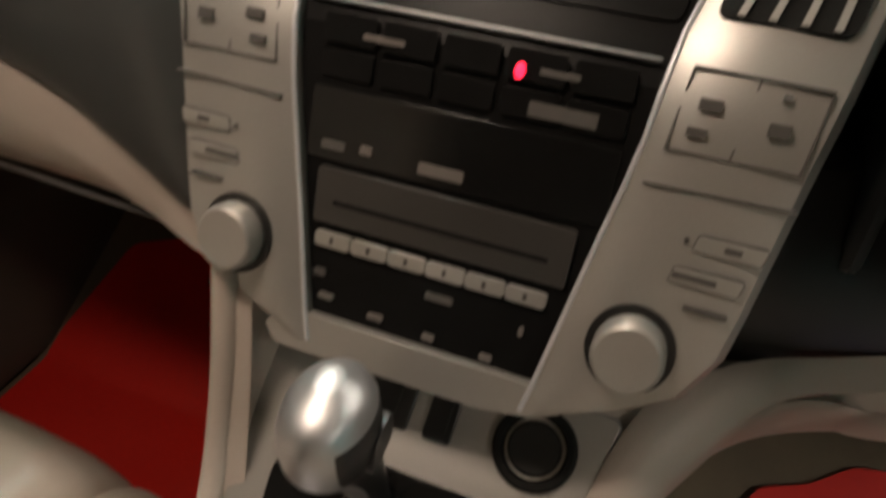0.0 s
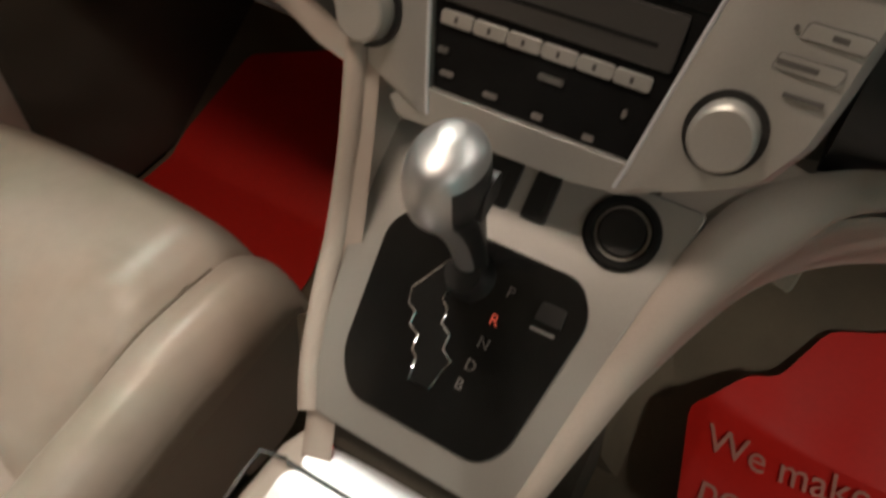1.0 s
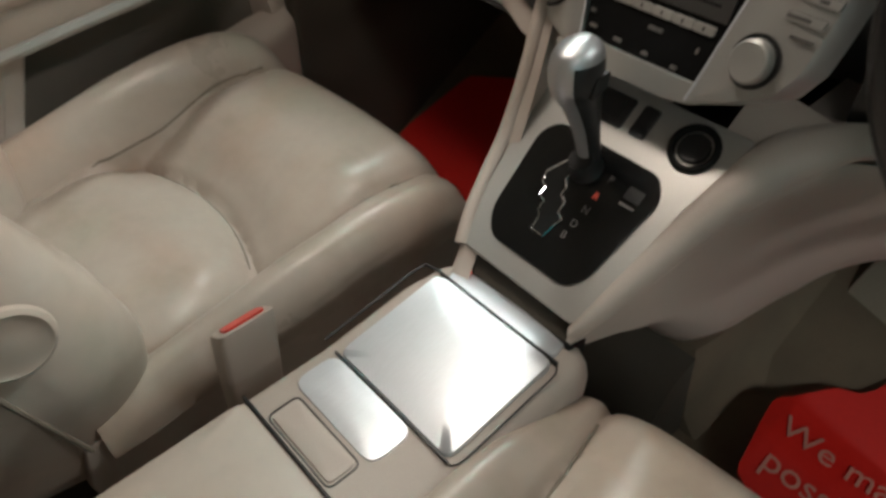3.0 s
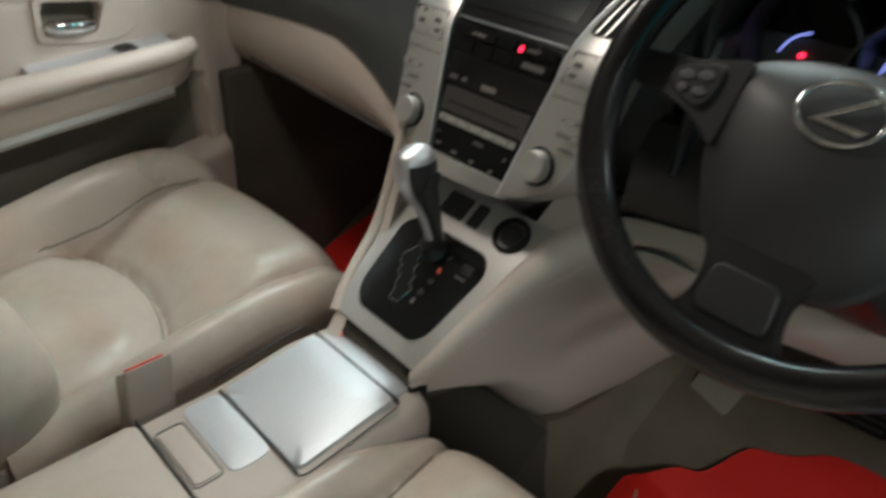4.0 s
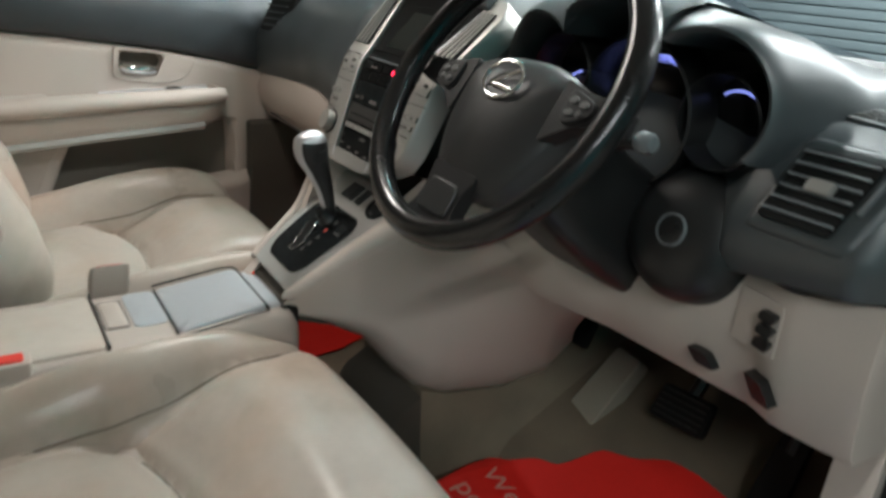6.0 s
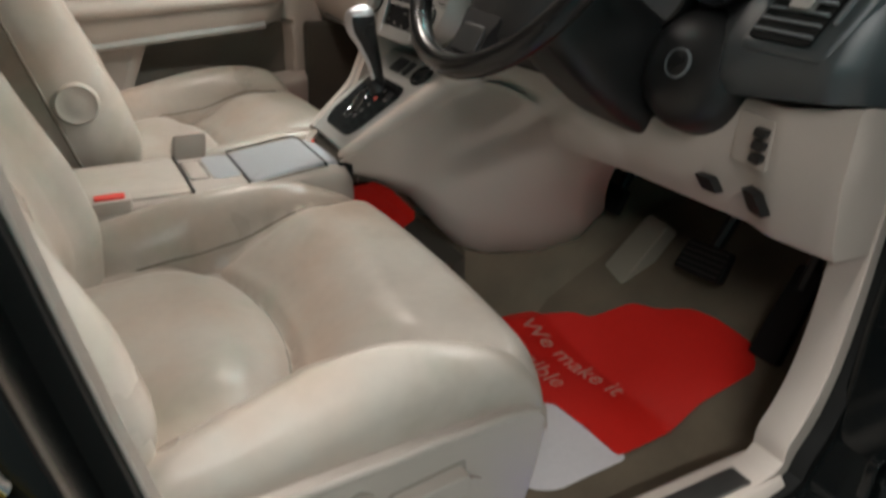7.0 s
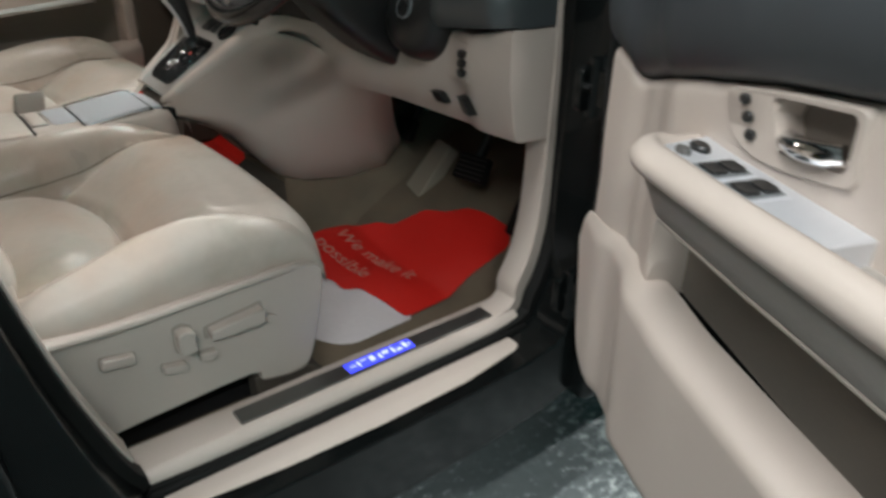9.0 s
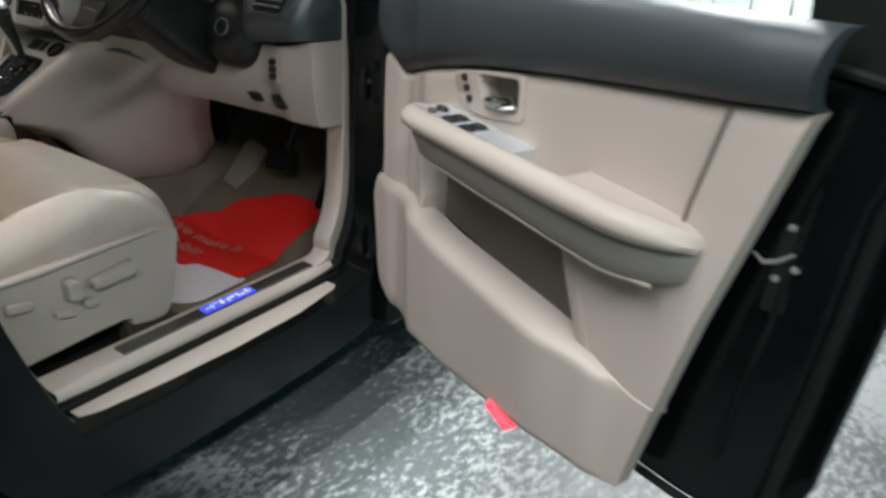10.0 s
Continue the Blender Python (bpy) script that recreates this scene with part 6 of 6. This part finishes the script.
        well = lerp(a, [(0.275, 0.0), (0.300, 1.0), (0.585, 1.0), (0.625, 0.0)]) * 0.050
        o = [(0.035, zb + 0.004), (out - 0.030, zb), (out - 0.012, zb + 0.002), (out - 0.003, m - 0.009), (out, m), (out - 0.003, zt - 0.010), (out - 0.011, zt - 0.003), (out - 0.021, zt), (out - 0.030, zt - 0.001), (out - 0.034, zt - 0.004 - well * 0.12), (out - 0.037, zt - 0.005 - well), (0.040, zt - 0.005 - well)]
        rings.append([(a, b, z) for b, z in o])
    part("armrest", loft(rings, D), BEIGE, t, "padded beige armrest", angle=60)
    part("armrest_base", loft(low_rings, D), BEIGE if closed else STRIP, t, "taupe band under the armrest pad", angle=50)
    groove = [D(a, arm_out(a) - 0.042, arm_low(a) + 0.002) for a in np.linspace(0.31, 0.78, 30)]
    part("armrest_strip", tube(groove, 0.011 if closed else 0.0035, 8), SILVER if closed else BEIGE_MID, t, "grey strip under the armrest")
    # switch plate with window switches in two framed rows, mirror and lock switches, and the pull cup behind it
    SWP = lambda p, q, d: D(p, q, lin(p, [(0.25, 0.960), (0.31, 0.956), (0.42, 0.950), (0.53, 0.944)]) + d)
    swp = part("switch_plate", prism(rounded([(0.284, 0.056), (0.518, 0.056), (0.518, 0.128), (0.36, 0.130), (0.296, 0.126)], 0.008), -0.05, 0.0, SWP), LID, t, "silver switch plate", bevel=0.002)
    for p in (0.352, 0.398)[:1 if closed else 2]:
        part("switch_bezel", prism(rounded([(p - 0.006, 0.079), (p + 0.036, 0.079), (p + 0.036, 0.128), (p - 0.006, 0.128)], 0.004), -0.002, 0.0014, SWP), LID, swp, "pale frame round a pair of switches", bevel=0.0006)
        part("switch_well", prism(rounded([(p - 0.003, 0.082), (p + 0.033, 0.082), (p + 0.033, 0.125), (p - 0.003, 0.125)], 0.003), -0.002, 0.0019, SWP), VENTGREY, swp)
        for q in (0.0845, 0.1055):
            part("window_switch", loft([[SWP(x, y, d) for x, y in rounded([(p + c, q), (p + 0.030 - c, q), (p + 0.030 - c, q + 0.017), (p + c, q + 0.017)], 0.003, 3)] for c, d in ((0.002, 0.0), (0.002, 0.0032), (0.004, 0.0050), (0.008, 0.0044))]), BLACK, swp, "black rocker window switch", angle=40)
    closed or part("mirror_switch", turned([(0.0115, 0.0), (0.0115, 0.004), (0.009, 0.0065), (0.004, 0.006), (0, 0.006)], lambda p, q, d: SWP(0.316 + p * 1.15, 0.092 + q * 0.75, d), 24), BLACK, swp, "black oval mirror switch")
    closed or part("lock_switch", turned([(0.0085, 0.0), (0.0085, 0.003), (0.007, 0.0055), (0, 0.0055)], lambda p, q, d: SWP(0.318 + p * 1.15, 0.114 + q * 0.75, d), 20), LABEL, swp)
    # handle in its cup, memory buttons
    PL = lambda p, q, d: D(p, swell(p) + d, q)
    fo = rounded([(0.308, 1.019), (0.400, 1.034), (0.482, 1.043), (0.487, 0.974), (0.414, 0.963), (0.371, 0.961), (0.337, 0.970), (0.317, 0.992)], 0.012)
    fi = rounded([(0.374, 1.025), (0.420, 1.030), (0.472, 1.035), (0.474, 0.984), (0.420, 0.979), (0.400, 0.978), (0.392, 0.983), (0.385, 1.000)], 0.010)
    ring_f = [[(p, q, d) for p, q in o] for o, d in ((fo, -0.012), (fo, 0.002), ([((p - 0.42) * 0.97 + 0.42, (q - 1.0) * 0.95 + 1.0) for p, q in fo], 0.005), (fi, 0.004), (fi, -0.030), (fi, -0.034))]
    part("handle_frame", loft(ring_f, PL, caps=False), BEIGE, card, "beige frame round the handle recess", angle=50)
    # cup floor in the darker felt, shade put into its colour
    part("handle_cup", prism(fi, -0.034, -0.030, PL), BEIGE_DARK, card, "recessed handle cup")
    part("door_handle", tube([PL(0.392, 0.990, -0.010), PL(0.405, 0.991, 0.004), PL(0.43, 0.993, 0.010), PL(0.455, 0.996, 0.010), PL(0.468, 1.000, 0.004)], [0.008, 0.010, 0.011, 0.011, 0.009], 14), CHROME, card, "chrome door handle")
    for k in range(0 if closed else 3):
        z = 1.0145 - k * 0.0155
        part("memory_button", turned([(0.0068, 0.002), (0.0068, 0.0055), (0.005, 0.0072), (0.003, 0.0062), (0, 0.0062)], lambda p, q, d, k=k, z=z: PL(0.342 + 0.0085 * k + p, z + q * 0.85, d + 0.002), 18), BLACK, card, bevel=0.001)
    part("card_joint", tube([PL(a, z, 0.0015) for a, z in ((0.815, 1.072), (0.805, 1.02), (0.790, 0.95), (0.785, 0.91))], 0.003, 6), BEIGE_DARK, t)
    # red lamp at the lower edge
    part("door_lamp", prism(rounded([(0.500, 0.492), (0.555, 0.474), (0.556, 0.486), (0.502, 0.508)], 0.004), 0.058, 0.098, lambda p, q, d: D(p, d, q - 0.012)), REFLECT, t, "red courtesy lamp in the door edge", bevel=0.002)
    # steel shell
    skin = smooth_outline([(0.02, 0.50), (0.3, 0.475), (0.72, 0.480), (0.935, 0.51), (0.972, 0.66), (0.992, 1.0), (1.0, 1.13), (0.5, 1.13), (0.03, 1.10), (0.0, 0.8)], 4)
    part("outer_skin", prism(skin, -0.10, -0.085, lambda p, q, d: D(p, d - 0.03 * ((q - 0.75) / 0.4) ** 2, q)), PAINT, t, "glossy black outer door skin", bevel=0.006)
    inner = [(p * 0.97 + 0.005, 0.75 + (q - 0.75) * 0.96) for p, q in skin]
    part("inner_frame", prism(inner, -0.092, 0.0, lambda p, q, d: D(p, d - (0.03 * ((q - 0.75) / 0.4) ** 2 if d < -0.05 else 0), q)), PAINT, t, "black painted inner door frame", bevel=0.015, seg=3)
    part("edge_seal", tube([D(p * 0.985, 0.002, 0.75 + (q - 0.75) * 0.96) for p, q in skin], 0.007, 8, closed=True), RUBBER, t)
    ED = lambda p, q, d: D(p, d, q)
    part("latch", prism(rounded([(0.872, 0.83), (0.902, 0.835), (0.902, 0.95), (0.876, 0.94)], 0.006), -0.045, 0.003, ED), BLACK, t, "black door latch", bevel=0.003)
    part("latch_claw", tube([ED(0.850, 0.900, 0.006), ED(0.866, 0.893, 0.008), ED(0.882, 0.900, 0.007), ED(0.900, 0.916, 0.005)], [0.002, 0.0035, 0.003, 0.002], 8), SILVER, t)
    part("edge_fold", tube([ED(0.868, 0.60, 0.0), ED(0.880, 0.74, 0.0), ED(0.893, 0.82, 0.0), ED(0.905, 1.0, 0.0)], 0.006, 8), PAINT, t)
    for p, z in ((0.884, 0.878), (0.904, 0.897), (0.888, 0.945)):
        part("latch_screw", turned([(0.0045, 0), (0.0045, 0.004), (0, 0.0055)], lambda a, b, d, p=p, z=z: ED(p + a, z + b, 0.003 + d), 10), SILVER, t)
    fr = [(0.84, 1.08), (1.00, 1.08), (0.94, 1.50), (0.62, 1.555), (0.42, 1.51), (0.02, 1.17), (0.02, 1.12), (0.08, 1.14), (0.45, 1.465), (0.63, 1.51), (0.79, 1.465)]
    part("window_frame", prism(fr, -0.07, -0.02, lambda p, q, d: D(p, d, q)), RUBBER, t, "black window frame", bevel=0.006)
    gl = part("window_glass", prism([(0.07, 1.13), (0.85, 1.13), (0.81, 1.47), (0.63, 1.515), (0.45, 1.47)], -0.050, -0.046, lambda p, q, d: D(p, d, q)), SIDEGLASS, t, "door window glass")
    gl.visible_shadow = False
    return t


door("driver_door", (0.925, 0.232, 0), (0.94, -0.342, 0), (-0.342, -0.94, 0), "open driver's door with a beige inner panel", False)
door("passenger_door", (-0.765, 0.26, 0), (0, -1, 0), (1, 0, 0), "closed passenger door with a beige inner panel", True)

# ---- rear door edge, striker ----
st_ = thing("door_striker", (0.80, -0.62, 0.92), "steel door striker loop on the rear pillar", "striker")
part("loop", tube([(0.80, -0.640, 0.935), (0.85, -0.632, 0.932), (0.862, -0.622, 0.925), (0.862, -0.618, 0.908), (0.85, -0.622, 0.900), (0.80, -0.632, 0.903)], 0.006, 10), CHROME, st_)
tape = thing("rear_door_edge", (0.9, -0.62, 0.85), "yellow edge strip on the closed rear door", "edge strip")
yl = [(-0.70, 0.97), (-0.645, 0.93), (-0.625, 0.895), (-0.612, 0.862), (-0.602, 0.828), (-0.600, 0.818)]
o = [(y + 0.004, z) for y, z in yl] + [(y - 0.016, z - 0.012) for y, z in yl[::-1]]
part("strip", prism(o, 0.893, 0.899, lambda p, q, d: (d, p, q)), YELLOW, tape)
rd = thing("rear_door", (0.88, -1.0, 0.4), "closed black rear door", "car door")
part("skin", prism(rounded([(-1.6, 0.40), (-0.66, 0.40), (-0.600, 0.62), (-0.64, 0.90), (-0.68, 1.10), (-1.6, 1.12)], 0.03), 0.862, 0.892, lambda p, q, d: (d, p, q)), PAINT, rd, bevel=0.008)

# ---- front door hinges ----
def door_hinge(z):
    t = part("door_hinge", prism(rounded([(0.22, z - 0.035), (0.30, z - 0.045), (0.30, z + 0.045), (0.22, z + 0.03)], 0.01), 0.858, 0.872, lambda p, q, d: (d, p, q)), PAINT, shell, "black painted steel hinge bracket", bevel=0.003)
    part("hinge_leaf", prism(rounded([(0.87, z - 0.03), (0.945, z - 0.025), (0.945, z + 0.025), (0.87, z + 0.03)], 0.01), 0.24, 0.252, lambda p, q, d: (p, d, q)), PAINT, t, bevel=0.003)
    part("hinge_pin", tube([(0.878, 0.246, z - 0.045), (0.878, 0.246, z + 0.045)], 0.011, 14), PAINT, t)
    for y in (0.24, 0.28):
        part("bolt", turned([(0.009, 0), (0.009, 0.006), (0.005, 0.009), (0, 0.009)], on_plane((0.872, y, z), (0, 1, 0), (0, 0, 1)), 6), PAINT, t)


for z in (0.56, 0.92):
    door_hinge(z)

# ---- far end of the hall ----
post = thing("brown_post", (-2.32, 7.8, 0), "brown steel post beside a white door panel", "post")
part("shaft", box(-2.40, -2.24, 7.72, 7.88, 0, 3.4), material("brown_paint", (0.20, 0.15, 0.11), 0.6, grain=30, bump=0.05), post, bevel=0.01)
leaf = thing("white_door_panel", (-1.3, 7.95, 0), "white painted sheet door at the hall's end", "door")
for k in range(11):
    part("panel", box(-2.15 + k * 0.42, -1.75 + k * 0.42, 7.93, 7.97, 0.90, 2.7), WHITEPAINT, leaf, bevel=0.01)
    part("kick_plate", box(-2.15 + k * 0.42, -1.75 + k * 0.42, 7.93, 7.97, 0.05, 0.89), WHITEPAINT, leaf, "white lower panel", bevel=0.01)


# ---- a dark car parked across the hall ----
def far_car(x0, y0):
    t = thing("parked_dark_car", (x0 + 2.2, y0, 0), "dark slate saloon parked across the hall", "car")
    slate = material("slate_car_paint", (0.030, 0.036, 0.045), 0.22, grain=30, vary=0.15, bump=0.0, coat=0.3)
    tint = material("tinted_car_glass", (0.03, 0.045, 0.06), 0.08, grain=30, vary=0.1, bump=0.0)
    C = lambda p, q, d: (x0 + p, y0 + d, q)
    lower = smooth_outline([(0.05, 0.40), (0.9, 0.25), (3.4, 0.25), (4.35, 0.32), (4.50, 0.55), (4.42, 0.78), (3.5, 0.93), (2.6, 0.98), (1.2, 1.00), (0.2, 0.98), (0.0, 0.70)], 5)
    rings = [[(2.2 + (p - 2.2) * f, 0.25 + (q - 0.25) * g, d) for p, q in lower] for d, f, g in ((-0.88, 0.97, 0.90), (-0.84, 0.99, 0.98), (-0.6, 1.0, 1.0), (0.6, 1.0, 1.0), (0.84, 0.99, 0.98), (0.88, 0.97, 0.90))]
    part("body", loft(rings, C), slate, t, "dark slate painted body", angle=50)
    roof = smooth_outline([(0.35, 0.96), (0.95, 1.34), (1.6, 1.44), (2.3, 1.40), (3.15, 0.95)], 6)
    rings = [[(1.75 + (p - 1.75) * f, 0.95 + (q - 0.95) * f, d) for p, q in roof] for d, f in ((-0.74, 0.96), (-0.60, 1.0), (0.60, 1.0), (0.74, 0.96))]
    part("cabin", loft(rings, C), slate, t, angle=50)
    for o in ([(0.62, 1.0), (1.02, 1.28), (1.62, 1.36), (1.62, 1.0)], [(1.70, 1.0), (1.70, 1.36), (2.2, 1.31), (2.85, 1.0)]):
        part("side_window", prism(rounded(o, 0.04), -0.752, -0.735, C), tint, t, "tinted side window")
    for x in (0.85, 3.55):
        tyre = part("tyre", turned([(0.20, -0.10), (0.30, -0.11), (0.32, -0.08), (0.32, 0.08), (0.30, 0.10), (0, 0.10)], lambda p, q, d, x=x: C(x + p, 0.32 + q, -0.80 + d), 32), RUBBER, t)
        part("rim", turned([(0.20, -0.105), (0.18, -0.08), (0.05, -0.09), (0, -0.09)], lambda p, q, d, x=x: C(x + p, 0.32 + q, -0.80 + d), 24), SILVER, tyre)
    part("tail_lamp", prism(rounded([(0.02, 0.72), (0.30, 0.76), (0.32, 0.90), (0.06, 0.92)], 0.03), -0.885, -0.80, C), SEAT_RED, t, "red tail lamp")


far_car(-7.0 + 0.2, 5.6)
